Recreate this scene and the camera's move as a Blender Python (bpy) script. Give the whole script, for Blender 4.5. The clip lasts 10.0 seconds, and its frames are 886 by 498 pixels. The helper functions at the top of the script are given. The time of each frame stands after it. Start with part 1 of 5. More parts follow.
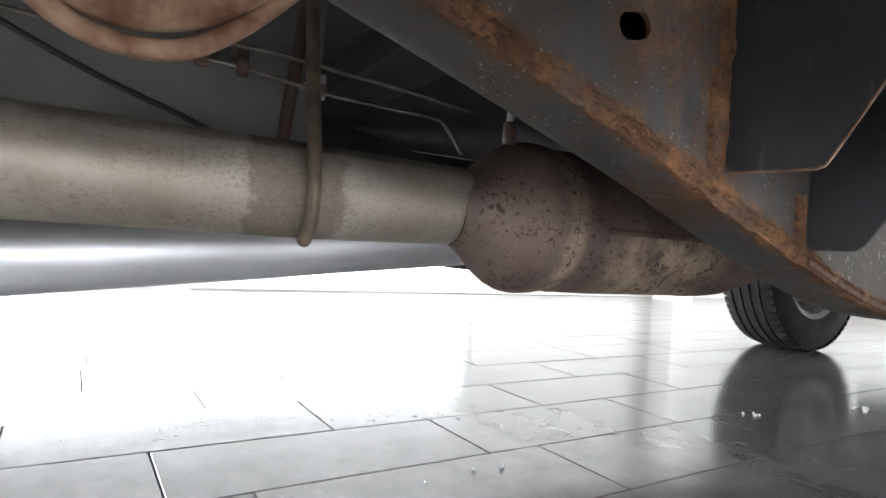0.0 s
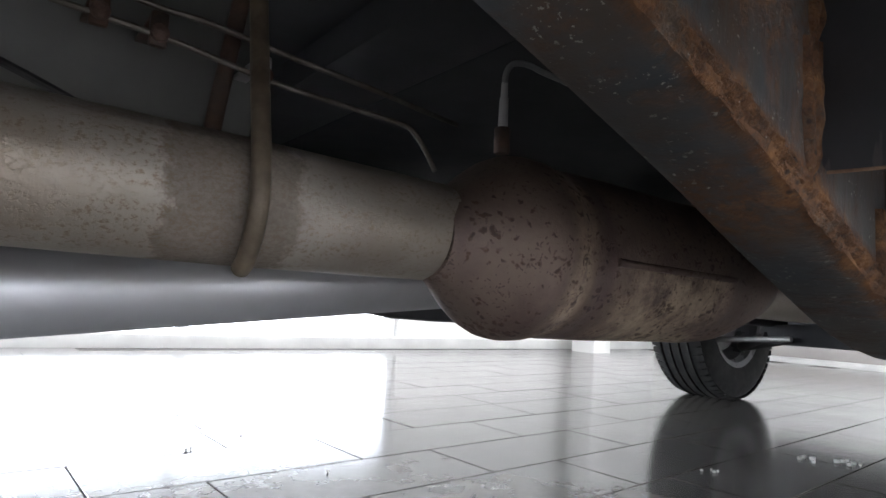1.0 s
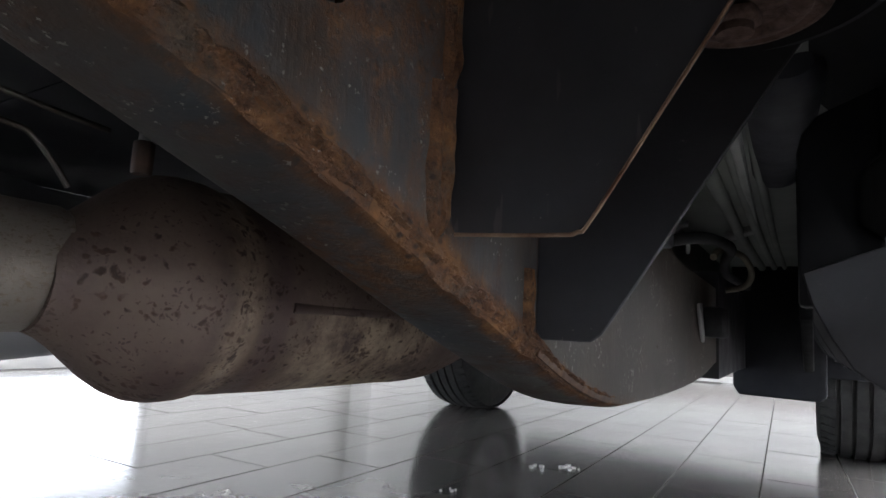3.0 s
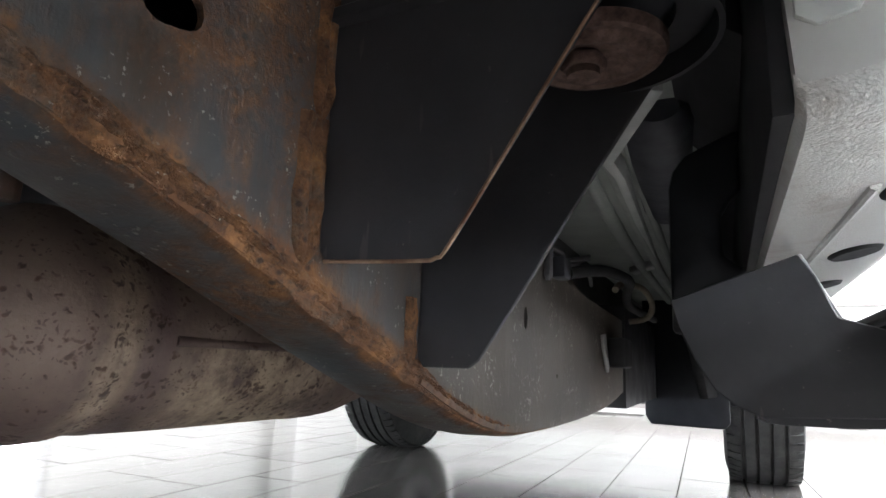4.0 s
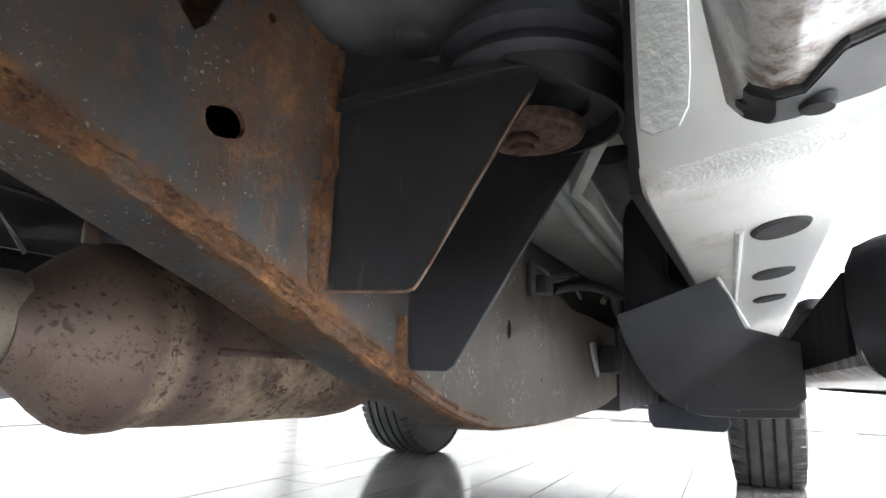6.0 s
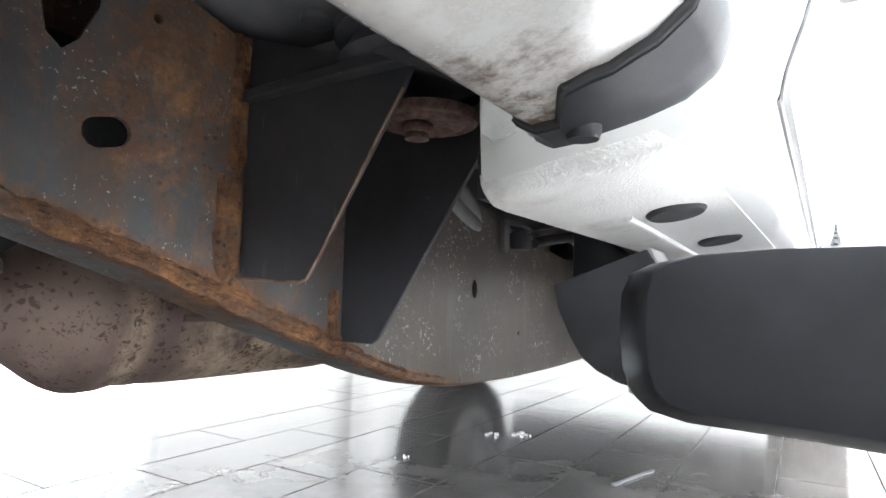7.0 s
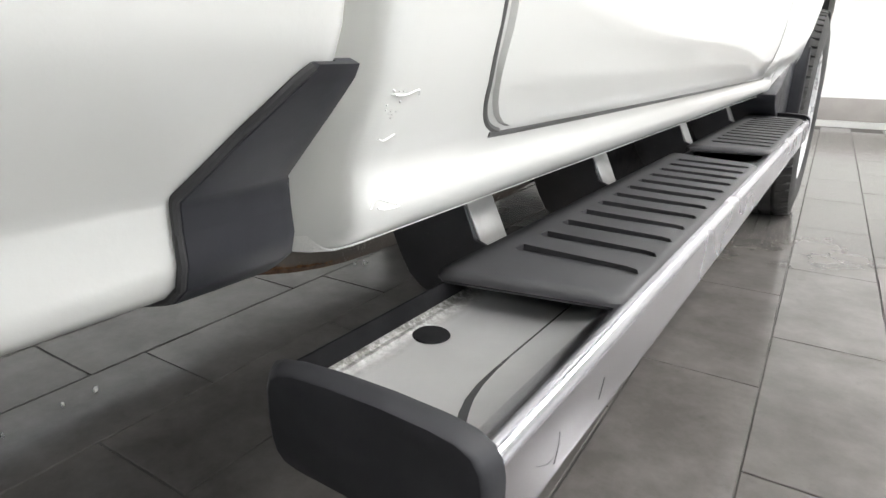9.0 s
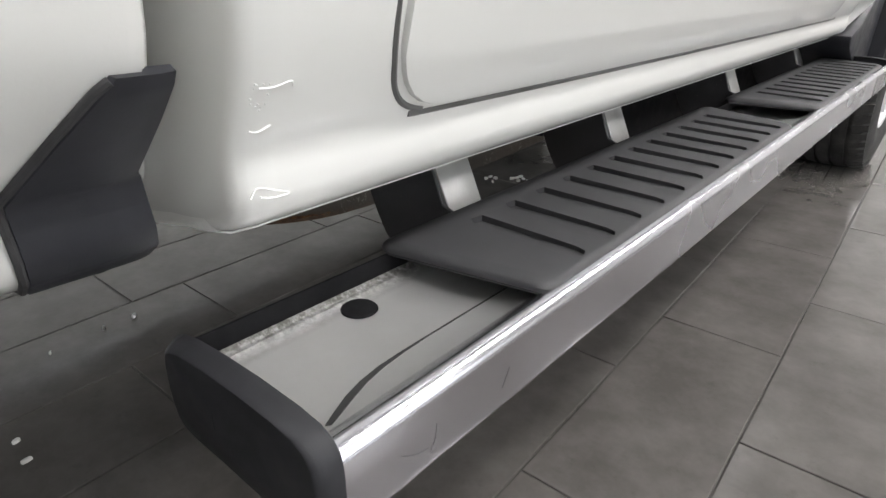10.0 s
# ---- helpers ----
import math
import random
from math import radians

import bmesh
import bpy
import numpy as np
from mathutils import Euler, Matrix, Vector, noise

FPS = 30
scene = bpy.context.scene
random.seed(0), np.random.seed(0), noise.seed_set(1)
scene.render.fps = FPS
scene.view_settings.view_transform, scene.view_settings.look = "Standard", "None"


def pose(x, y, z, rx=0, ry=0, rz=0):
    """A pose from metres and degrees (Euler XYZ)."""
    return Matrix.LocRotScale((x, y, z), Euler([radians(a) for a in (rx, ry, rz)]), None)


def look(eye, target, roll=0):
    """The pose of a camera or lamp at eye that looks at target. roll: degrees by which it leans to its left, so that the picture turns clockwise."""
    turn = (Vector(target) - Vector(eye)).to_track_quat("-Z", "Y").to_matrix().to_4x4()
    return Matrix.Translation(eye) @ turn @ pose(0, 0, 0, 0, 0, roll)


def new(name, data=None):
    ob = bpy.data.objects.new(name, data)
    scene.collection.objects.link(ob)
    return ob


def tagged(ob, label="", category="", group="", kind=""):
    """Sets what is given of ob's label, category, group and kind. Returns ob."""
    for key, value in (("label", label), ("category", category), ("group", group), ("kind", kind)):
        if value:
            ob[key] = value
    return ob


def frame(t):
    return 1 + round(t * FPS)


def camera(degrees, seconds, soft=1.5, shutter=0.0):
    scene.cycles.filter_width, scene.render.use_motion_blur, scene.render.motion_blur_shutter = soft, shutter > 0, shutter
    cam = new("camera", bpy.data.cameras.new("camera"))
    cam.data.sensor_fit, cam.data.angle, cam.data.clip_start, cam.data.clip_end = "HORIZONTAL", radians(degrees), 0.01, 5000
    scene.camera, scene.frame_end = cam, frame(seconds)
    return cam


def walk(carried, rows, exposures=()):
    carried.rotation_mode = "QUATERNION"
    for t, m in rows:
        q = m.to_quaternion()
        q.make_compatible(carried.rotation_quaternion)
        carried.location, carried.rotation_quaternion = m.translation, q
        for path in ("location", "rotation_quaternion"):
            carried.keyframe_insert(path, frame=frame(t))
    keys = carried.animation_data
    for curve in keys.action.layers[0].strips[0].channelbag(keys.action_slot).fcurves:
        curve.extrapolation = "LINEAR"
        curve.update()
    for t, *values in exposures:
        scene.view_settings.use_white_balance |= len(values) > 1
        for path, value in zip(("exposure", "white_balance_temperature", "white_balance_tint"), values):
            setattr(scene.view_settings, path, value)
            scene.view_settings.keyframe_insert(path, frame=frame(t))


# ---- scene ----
cam = camera(73.7, 10.0)
PATH = [
    (0, (0.217, 0.277, 0.348), (-1.511, 1.283, 0.345), 3.6),
    (0.5, (0.133, 0.3, 0.329), (-1.523, 1.415, 0.447), 3.3),
    (1, (0.07, 0.303, 0.328), (-1.494, 1.534, 0.528), 3.2),
    (1.5, (0.065, 0.337, 0.351), (-1.402, 1.68, 0.565), 3.3),
    (2, (0.072, 0.382, 0.366), (-1.239, 1.875, 0.59), 3.4),
    (2.5, (0.084, 0.401, 0.376), (-1.085, 2.006, 0.609), 3.3),
    (3, (0.098, 0.42, 0.37), (-0.956, 2.1, 0.629), 3.1),
    (3.2, (0.102, 0.427, 0.371), (-0.901, 2.133, 0.657), 2.6),
    (4.3, (0.134, 0.431, 0.356), (-0.691, 2.207, 0.765), 2.1),
    (4.5, (0.131, 0.428, 0.346), (-0.689, 2.206, 0.756), 2.1),
    (5, (0.132, 0.405, 0.333), (-0.671, 2.19, 0.745), 1.9),
    (5.2, (0.135, 0.387, 0.334), (-0.661, 2.173, 0.751), 1.6),
    (6.3, (0.236, 0.346, 0.375), (-0.737, 2.046, 0.778), 1.8),
    (6.5, (0.257, 0.358, 0.383), (-0.761, 2.044, 0.733), 1.6),
    (7, (0.308, 0.389, 0.405), (-0.783, 2.057, 0.573), 1.5),
    (7.5, (0.369, 0.421, 0.444), (-0.752, 2.076, 0.405), 1.1),
    (8, (0.423, 0.431, 0.488), (-0.698, 2.072, 0.263), 0.4),
    (8.5, (0.453, 0.435, 0.531), (-0.641, 2.053, 0.1), 0.4),
    (9, (0.475, 0.447, 0.576), (-0.593, 2.015, -0.057), 0.4),
    (9.5, (0.486, 0.484, 0.581), (-0.629, 1.964, -0.17), 0.5),
    (10, (0.542, 0.516, 0.605), (-0.653, 1.878, -0.242), 0.3),
]

EXPOSURES = [(0.0, 1.38, 6400, 11), (0.5, 1.1, 6350, 12), (1.0, 0.62, 6300, 13), (1.5, 0.4, 6250, 13.5), (2.0, 0.18, 6200, 14), (2.5, 0.2, 6200, 14), (3.0, 0.34, 6250, 13), (4.5, 1.48, 6400, 10.5),
             (5.0, 1.6, 6400, 10), (6.5, 1.8, 6350, 10.5), (7.0, 1.7, 6300, 10.5), (7.5, 1.32, 6400, 10), (8.0, 0.75, 6500, 10), (8.5, 0.2, 6620, 10), (9.0, -0.1, 6720, 10.5), (9.5, -0.35, 6760, 11.5), (10.0, -0.5, 6760, 12)]
walk(cam, [(t, look(eye, target, roll)) for t, eye, target, roll in PATH], EXPOSURES)

# ---- world and light ----
world = bpy.data.worlds.new("sky")
scene.world = world
world.use_nodes = True
wn = world.node_tree
sky = wn.nodes.new("ShaderNodeTexSky")
sky.sky_type, sky.sun_disc = "NISHITA", False
sky.sun_elevation, sky.sun_rotation = radians(40), radians(250)
wn.links.new(sky.outputs["Color"], wn.nodes["Background"].inputs["Color"])
wn.nodes["Background"].inputs["Strength"].default_value = 0.12
sun = new("sun", bpy.data.lights.new("sun", "SUN"))
sun.data.energy, sun.data.angle, sun.data.color = 2.0, radians(3), (1, 0.96, 0.9)
sun.matrix_world = look((-3, 6, 9), (3, 0, 0))


def area(name, eye, target, sx, sy, watts, colour=(1, 1, 1)):
    lamp = new(name, bpy.data.lights.new(name, "AREA"))
    lamp.data.shape, lamp.data.size, lamp.data.size_y, lamp.data.energy, lamp.data.color = "RECTANGLE", sx, sy, watts, colour
    lamp.matrix_world = look(eye, target)
    return lamp


WINDOW_W, EAST_W, CEIL_W, CEIL_H = 31.0, 26.0, 66.0, 3.1
area("window_light", (-3.72, -0.2, 0.41), (0, -0.2, 0.36), 6.0, 0.62, WINDOW_W, (0.86, 0.935, 1.0))
# lamp in an unseen, added east window; brightens the faces towards +x
area("window_light", (5.52, 0.25, 1.6), (0, 0.25, 1.55), 9.4, 1.75, EAST_W, (0.93, 0.97, 1.0))
# the ceiling lamp at y -2.6 is added to light rear-facing parts
LIGHTS = [(x, y) for x in (-0.7, 1.6, 4.0) for y in (-2.6, 0.8, 3.0, 5.0) if (y > 0 or x > 3) and (x, y) not in ((-0.7, 5.0), (4.0, 5.0))]
for lx, ly in LIGHTS:
    area("panel_light", (lx, ly, CEIL_H - 0.07), (lx, ly + 0.001, 0), 0.56, 1.15, CEIL_W, (0.97, 0.985, 1.0))


# ---- materials ----
def mat(name, colour, rough=0.5, metal=0.0, spec=0.5, coat=0.0):
    m = bpy.data.materials.new(name)
    m.use_nodes = True
    b = m.node_tree.nodes["Principled BSDF"]
    b.inputs["Base Color"].default_value = (*colour, 1)
    b.inputs["Roughness"].default_value = rough
    b.inputs["Metallic"].default_value = metal
    b.inputs["Specular IOR Level"].default_value = spec
    b.inputs["Coat Weight"].default_value = coat
    b.inputs["Coat Roughness"].default_value = 0.06
    return m


class Net:
    """Shorthand for building a node tree on a material."""

    def __init__(self, m):
        self.m, self.t = m, m.node_tree
        self.b = self.t.nodes["Principled BSDF"]
        self.pos = self.t.nodes.new("ShaderNodeNewGeometry").outputs["Position"]

    def link(self, a, b):
        self.t.links.new(a, b)

    def stretch(self, scale):
        n = self.t.nodes.new("ShaderNodeVectorMath")
        n.operation = "MULTIPLY"
        self.link(self.pos, n.inputs[0])
        n.inputs[1].default_value = scale
        return n.outputs[0]

    def noise(self, scale, detail=4, rough=0.6, vec=None):
        n = self.t.nodes.new("ShaderNodeTexNoise")
        n.inputs["Scale"].default_value, n.inputs["Detail"].default_value, n.inputs["Roughness"].default_value = scale, detail, rough
        self.link(vec or self.pos, n.inputs["Vector"])
        return n.outputs["Fac"]

    def cells(self, scale, vec=None, rand=1.0):
        n = self.t.nodes.new("ShaderNodeTexVoronoi")
        n.inputs["Scale"].default_value, n.inputs["Randomness"].default_value = scale, rand
        self.link(vec or self.pos, n.inputs["Vector"])
        return n.outputs["Distance"]

    def ramp(self, fac, lo, hi, a=0.0, b=1.0):
        n = self.t.nodes.new("ShaderNodeMapRange")
        n.inputs["From Min"].default_value, n.inputs["From Max"].default_value = lo, hi
        n.inputs["To Min"].default_value, n.inputs["To Max"].default_value = a, b
        self.link(fac, n.inputs["Value"])
        return n.outputs["Result"]

    def math(self, op, a, b):
        n = self.t.nodes.new("ShaderNodeMath")
        n.operation = op
        n.use_clamp = op == "ADD"
        for i, v in enumerate((a, b)):
            if isinstance(v, (int, float)):
                n.inputs[i].default_value = v
            else:
                self.link(v, n.inputs[i])
        return n.outputs[0]

    def mix(self, fac, a, b):
        n = self.t.nodes.new("ShaderNodeMix")
        n.data_type = "RGBA"
        self.link(fac, n.inputs["Factor"])
        for sock, v in ((n.inputs["A"], a), (n.inputs["B"], b)):
            if isinstance(v, tuple):
                sock.default_value = (*v, 1)
            else:
                self.link(v, sock)
        return n.outputs["Result"]

    def attr(self, name):
        n = self.t.nodes.new("ShaderNodeAttribute")
        n.attribute_name = name
        return n.outputs["Fac"]

    def rnd(self):
        return self.t.nodes.new("ShaderNodeObjectInfo").outputs["Random"]

    def axis(self, i):
        n = self.t.nodes.new("ShaderNodeSeparateXYZ")
        self.link(self.pos, n.inputs[0])
        return n.outputs[i]

    def bump(self, h, strength=0.3, dist=0.002):
        n = self.t.nodes.new("ShaderNodeBump")
        n.inputs["Strength"].default_value, n.inputs["Distance"].default_value = strength, dist
        self.link(h, n.inputs["Height"])
        self.link(n.outputs["Normal"], self.b.inputs["Normal"])

    def colour(self, c):
        self.link(c, self.b.inputs["Base Color"])

    def rough(self, r):
        self.link(r, self.b.inputs["Roughness"])


def rust_colour(n, fine):
    """Flaking rust: dark crevices, brown, orange, and remains of grey paint."""
    c = n.mix(n.ramp(fine, 0.30, 0.55), (0.026, 0.013, 0.009), (0.135, 0.062, 0.028))
    c = n.mix(n.ramp(n.noise(38, 5, 0.7), 0.50, 0.68), c, (0.265, 0.126, 0.047))
    c = n.mix(n.ramp(n.noise(21, 5, 0.75), 0.54, 0.68, 0, 0.75), c, (0.10, 0.085, 0.07))
    pits = n.math("MULTIPLY", n.ramp(n.cells(150, n.stretch((1, 0.8, 1.0))), 0.16, 0.34, 1, 0), n.ramp(n.noise(30, 3, 0.7), 0.50, 0.60))
    c = n.mix(n.math("MULTIPLY", pits, 0.85), c, (0.020, 0.012, 0.010))
    return n.mix(n.ramp(n.noise(240, 3, 0.7), 0.63, 0.76, 0, 0.4), c, (0.36, 0.25, 0.14))


def m_rust():
    m = mat("flaking_rust", (0.16, 0.07, 0.03), 0.9)
    n = Net(m)
    fine = n.noise(110, 5, 0.75)
    n.colour(rust_colour(n, fine))
    n.bump(n.math("ADD", fine, n.math("MULTIPLY", n.noise(320, 3, 0.7), 0.5)), 1.0, 0.004)
    return m


def m_rail():
    m = mat("rusty_grey_paint", (0.1, 0.1, 0.1), 0.6, 0.0, 0.4)
    n = Net(m)
    big, fine = n.noise(9, 5, 0.65), n.noise(75, 5, 0.72)
    streak = n.noise(14, 5, 0.65, n.stretch((1.0, 2.2, 0.45)))
    wide = n.noise(26, 5, 0.7)
    edge = n.attr("edge")
    band = n.ramp(n.math("ADD", edge, n.math("ADD", n.math("MULTIPLY", n.math("SUBTRACT", fine, 0.5), 0.022), n.math("MULTIPLY", n.math("SUBTRACT", wide, 0.5), 0.03))), 0.006, 0.016, 1, 0)
    patch = n.math("MULTIPLY", n.ramp(n.math("ADD", streak, n.attr("rust")), 0.50, 0.78), n.ramp(fine, 0.26, 0.60))
    rust_amount = n.math("ADD", n.math("MULTIPLY", band, n.ramp(fine, 0.25, 0.5, 0.5, 1)), n.math("MULTIPLY", patch, 0.85))
    paint = n.mix(n.ramp(big, 0.35, 0.65), (0.041, 0.047, 0.053), (0.074, 0.077, 0.079))
    paint = n.mix(n.ramp(n.noise(6, 4, 0.7, n.stretch((1.0, 1.6, 0.6))), 0.42, 0.62, 0, 0.85), paint, (0.072, 0.050, 0.034))
    base = n.mix(rust_amount, paint, rust_colour(n, fine))
    specks = n.math("MULTIPLY", n.ramp(n.noise(260, 3, 0.6), 0.62, 0.665), n.ramp(n.noise(24, 3, 0.75), 0.49, 0.62))
    n.colour(n.mix(n.math("MULTIPLY", specks, 0.7), base, (0.42, 0.41, 0.37)))
    n.rough(n.ramp(rust_amount, 0, 1, 0.48, 0.9))
    n.bump(n.math("ADD", n.math("MULTIPLY", fine, rust_amount), n.math("MULTIPLY", n.noise(260, 3), 0.15)), 0.6, 0.0026)
    return m


def m_rail_front():
    m = mat("dusty_grey_paint", (0.15, 0.14, 0.13), 0.6)
    n = Net(m)
    big = n.noise(7, 5, 0.6)
    drip = n.noise(16, 4, 0.6, n.stretch((1, 2.5, 0.35)))
    base = n.mix(n.ramp(big, 0.35, 0.65), (0.076, 0.068, 0.059), (0.118, 0.105, 0.092))
    base = n.mix(n.ramp(n.noise(5, 3, 0.6), 0.45, 0.65, 0, 0.6), base, (0.115, 0.09, 0.07))
    base = n.mix(n.ramp(drip, 0.58, 0.70, 0, 0.55), base, (0.15, 0.133, 0.115))
    specks = n.math("MULTIPLY", n.ramp(n.noise(230, 3, 0.65), 0.59, 0.65), n.ramp(n.noise(15, 3), 0.48, 0.62))
    base = n.mix(n.math("MULTIPLY", specks, 0.7), base, (0.48, 0.46, 0.42))
    fine = n.noise(90, 4, 0.7)
    band = n.ramp(n.math("ADD", n.attr("edge"), n.math("MULTIPLY", n.math("SUBTRACT", fine, 0.5), 0.02)), 0.001, 0.012, 1, 0)
    band = n.math("MULTIPLY", band, n.ramp(n.axis(1), 0.88, 1.06, 1, 0))
    n.colour(n.mix(band, base, rust_colour(n, fine)))
    n.bump(n.noise(180, 4), 0.35, 0.0015)
    return m


def m_cat():
    m = mat("heat_stained_steel", (0.17, 0.13, 0.11), 0.55, 0.35, 0.5)
    n = Net(m)
    big = n.noise(13, 4, 0.6)
    base = n.mix(n.ramp(big, 0.38, 0.62), (0.128, 0.088, 0.077), (0.190, 0.137, 0.114))
    groove = n.math("MULTIPLY", n.ramp(n.axis(1), 0.727, 0.732), n.ramp(n.axis(1), 0.750, 0.757, 1, 0))
    base = n.mix(n.math("MULTIPLY", groove, 0.6), base, (0.105, 0.068, 0.07))
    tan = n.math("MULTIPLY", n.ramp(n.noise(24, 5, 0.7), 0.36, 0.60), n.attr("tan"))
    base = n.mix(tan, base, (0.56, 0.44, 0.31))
    warp = n.t.nodes.new("ShaderNodeVectorMath")
    warp.operation = "ADD"
    soft = n.t.nodes.new("ShaderNodeTexNoise")
    soft.inputs["Scale"].default_value = 95
    n.link(n.pos, soft.inputs["Vector"])
    sc = n.t.nodes.new("ShaderNodeVectorMath")
    sc.operation = "SCALE"
    sc.inputs["Scale"].default_value = 0.016
    n.link(soft.outputs["Color"], sc.inputs[0])
    n.link(n.stretch((1, 0.8, 1.0)), warp.inputs[0])
    n.link(sc.outputs[0], warp.inputs[1])
    spread = n.math("MULTIPLY", n.math("SUBTRACT", n.noise(17, 4, 0.65), 0.5), 1.5)
    spots = n.ramp(n.math("SUBTRACT", n.cells(120, warp.outputs[0]), spread), 0.10, 0.30, 1, 0)
    fine_spread = n.math("MULTIPLY", n.math("SUBTRACT", n.noise(26, 3, 0.7), 0.52), 1.3)
    small = n.ramp(n.math("SUBTRACT", n.cells(230, warp.outputs[0]), fine_spread), 0.12, 0.28, 1, 0)
    dark = n.math("MULTIPLY", n.math("ADD", spots, n.math("MULTIPLY", small, 0.7)), 0.82)
    n.colour(n.mix(dark, base, n.mix(n.ramp(n.noise(60, 3), 0.4, 0.6), (0.045, 0.026, 0.024), (0.085, 0.042, 0.026))))
    n.rough(n.ramp(big, 0.3, 0.7, 0.48, 0.68))
    n.bump(n.math("ADD", n.noise(210, 4), n.math("MULTIPLY", spots, 0.4)), 0.35, 0.0015)
    return m


def m_pipe():
    m = mat("dull_aluminised_steel", (0.45, 0.42, 0.37), 0.5, 0.55)
    n = Net(m)
    big = n.noise(8, 4, 0.6)
    grainy = n.noise(330, 4, 0.8, n.stretch((1, 0.7, 1)))
    pitted = n.ramp(n.noise(15, 4, 0.7, n.stretch((1, 0.45, 1.8))), 0.45, 0.58)
    pits = n.math("MULTIPLY", n.ramp(grainy, 0.51, 0.61), pitted)
    y = n.math("ADD", n.axis(1), n.math("MULTIPLY", n.math("SUBTRACT", n.noise(45, 6, 0.75), 0.5), 0.05))
    stain = n.math("MULTIPLY", n.ramp(y, 0.381, 0.387), n.ramp(y, 0.466, 0.474, 1, 0))
    base = n.mix(n.ramp(big, 0.35, 0.65), (0.32, 0.275, 0.228), (0.42, 0.375, 0.325))
    base = n.mix(n.math("MULTIPLY", n.ramp(y, 0.33, 0.39, 0.55, 0), n.ramp(n.noise(11, 3), 0.4, 0.6)), base, (0.25, 0.195, 0.15))
    base = n.mix(n.math("MULTIPLY", stain, 0.8), base, n.mix(n.ramp(grainy, 0.4, 0.65), (0.20, 0.165, 0.135), (0.10, 0.077, 0.061)))
    n.colour(n.mix(n.math("MULTIPLY", pits, 0.7), base, (0.20, 0.14, 0.09)))
    n.rough(n.math("ADD", n.ramp(big, 0.3, 0.7, 0.42, 0.56), n.math("MULTIPLY", stain, 0.25)))
    n.link(n.ramp(stain, 0, 1, 0.55, 0.15), n.b.inputs["Metallic"])
    n.bump(n.math("ADD", n.math("MULTIPLY", n.noise(150, 4), 0.4), n.math("MULTIPLY", pits, -0.7)), 0.55, 0.0014)
    return m


def m_simple(name, c1, c2, rough=0.5, metal=0.0, scale=8, bump=0.2, grain=150, spec=0.5, coat=0.0):
    m = mat(name, c1, rough, metal, spec, coat)
    n = Net(m)
    n.colour(n.mix(n.ramp(n.noise(scale, 5, 0.6), 0.35, 0.65), c1, c2))
    n.rough(n.ramp(n.noise(scale * 1.7, 3), 0.3, 0.7, max(rough - 0.06, 0.02), rough + 0.06))
    if bump:
        n.bump(n.noise(grain, 3), bump, 0.001)
    return m


def m_black_steel():
    m = mat("dusty_black_steel", (0.04, 0.04, 0.045), 0.5)
    n = Net(m)
    base = n.mix(n.ramp(n.noise(9, 5, 0.65), 0.35, 0.65), (0.031, 0.031, 0.035), (0.050, 0.050, 0.055))
    base = n.mix(n.ramp(n.noise(4, 4, 0.6, n.stretch((1, 1, 0.5))), 0.48, 0.70, 0, 0.5), base, (0.052, 0.047, 0.043))
    fleck = n.math("MULTIPLY", n.ramp(n.noise(190, 3, 0.6), 0.66, 0.71), n.ramp(n.noise(18, 3), 0.50, 0.62))
    line = n.math("MULTIPLY", n.ramp(n.noise(60, 2, 0.5, n.stretch((2.5, 1, 0.35))), 0.69, 0.72), n.ramp(n.noise(7, 2), 0.5, 0.6))
    n.colour(n.mix(n.math("MULTIPLY", n.math("ADD", fleck, n.math("MULTIPLY", line, 0.4)), 0.5), base, (0.22, 0.20, 0.18)))
    n.rough(n.ramp(n.noise(14, 4), 0.3, 0.7, 0.40, 0.60))
    n.bump(n.noise(130, 4, 0.6), 0.25, 0.0012)
    return m


def m_underseal():
    m = mat("white_stone_chip_coating", (0.75, 0.75, 0.72), 0.45)
    n = Net(m)
    dirt = n.math("MULTIPLY", n.ramp(n.noise(19, 5, 0.7), 0.50, 0.72), n.ramp(n.noise(60, 4, 0.7), 0.35, 0.6))
    dirt = n.math("MULTIPLY", dirt, n.ramp(n.axis(0), 0.185, 0.215, 1, 0))
    n.colour(n.mix(n.math("MULTIPLY", dirt, 0.6), (0.69, 0.69, 0.665), (0.30, 0.22, 0.165)))
    n.bump(n.math("ADD", n.noise(520, 3, 0.5, n.stretch((1, 1.4, 1))), n.math("MULTIPLY", n.noise(70, 3), 0.5)), 0.42, 0.0022)
    return m


def m_bed_paint():
    m = mat("white_paint_with_dirt", (0.77, 0.77, 0.75), 0.22, 0, 0.5, 0.5)
    n = Net(m)
    d = n.math("MULTIPLY", n.ramp(n.math("ADD", n.noise(34, 5, 0.7), n.math("MULTIPLY", n.attr("dirt"), 0.30)), 0.56, 0.80), n.attr("dirt"))
    d = n.math("MULTIPLY", d, n.ramp(n.noise(120, 4, 0.7), 0.3, 0.6))
    n.colour(n.mix(n.math("MULTIPLY", d, 1.0), (0.655, 0.655, 0.632), (0.13, 0.085, 0.055)))
    n.rough(n.ramp(d, 0, 1, 0.2, 0.7))
    n.bump(n.noise(150, 3), 0.05, 0.002)
    return m


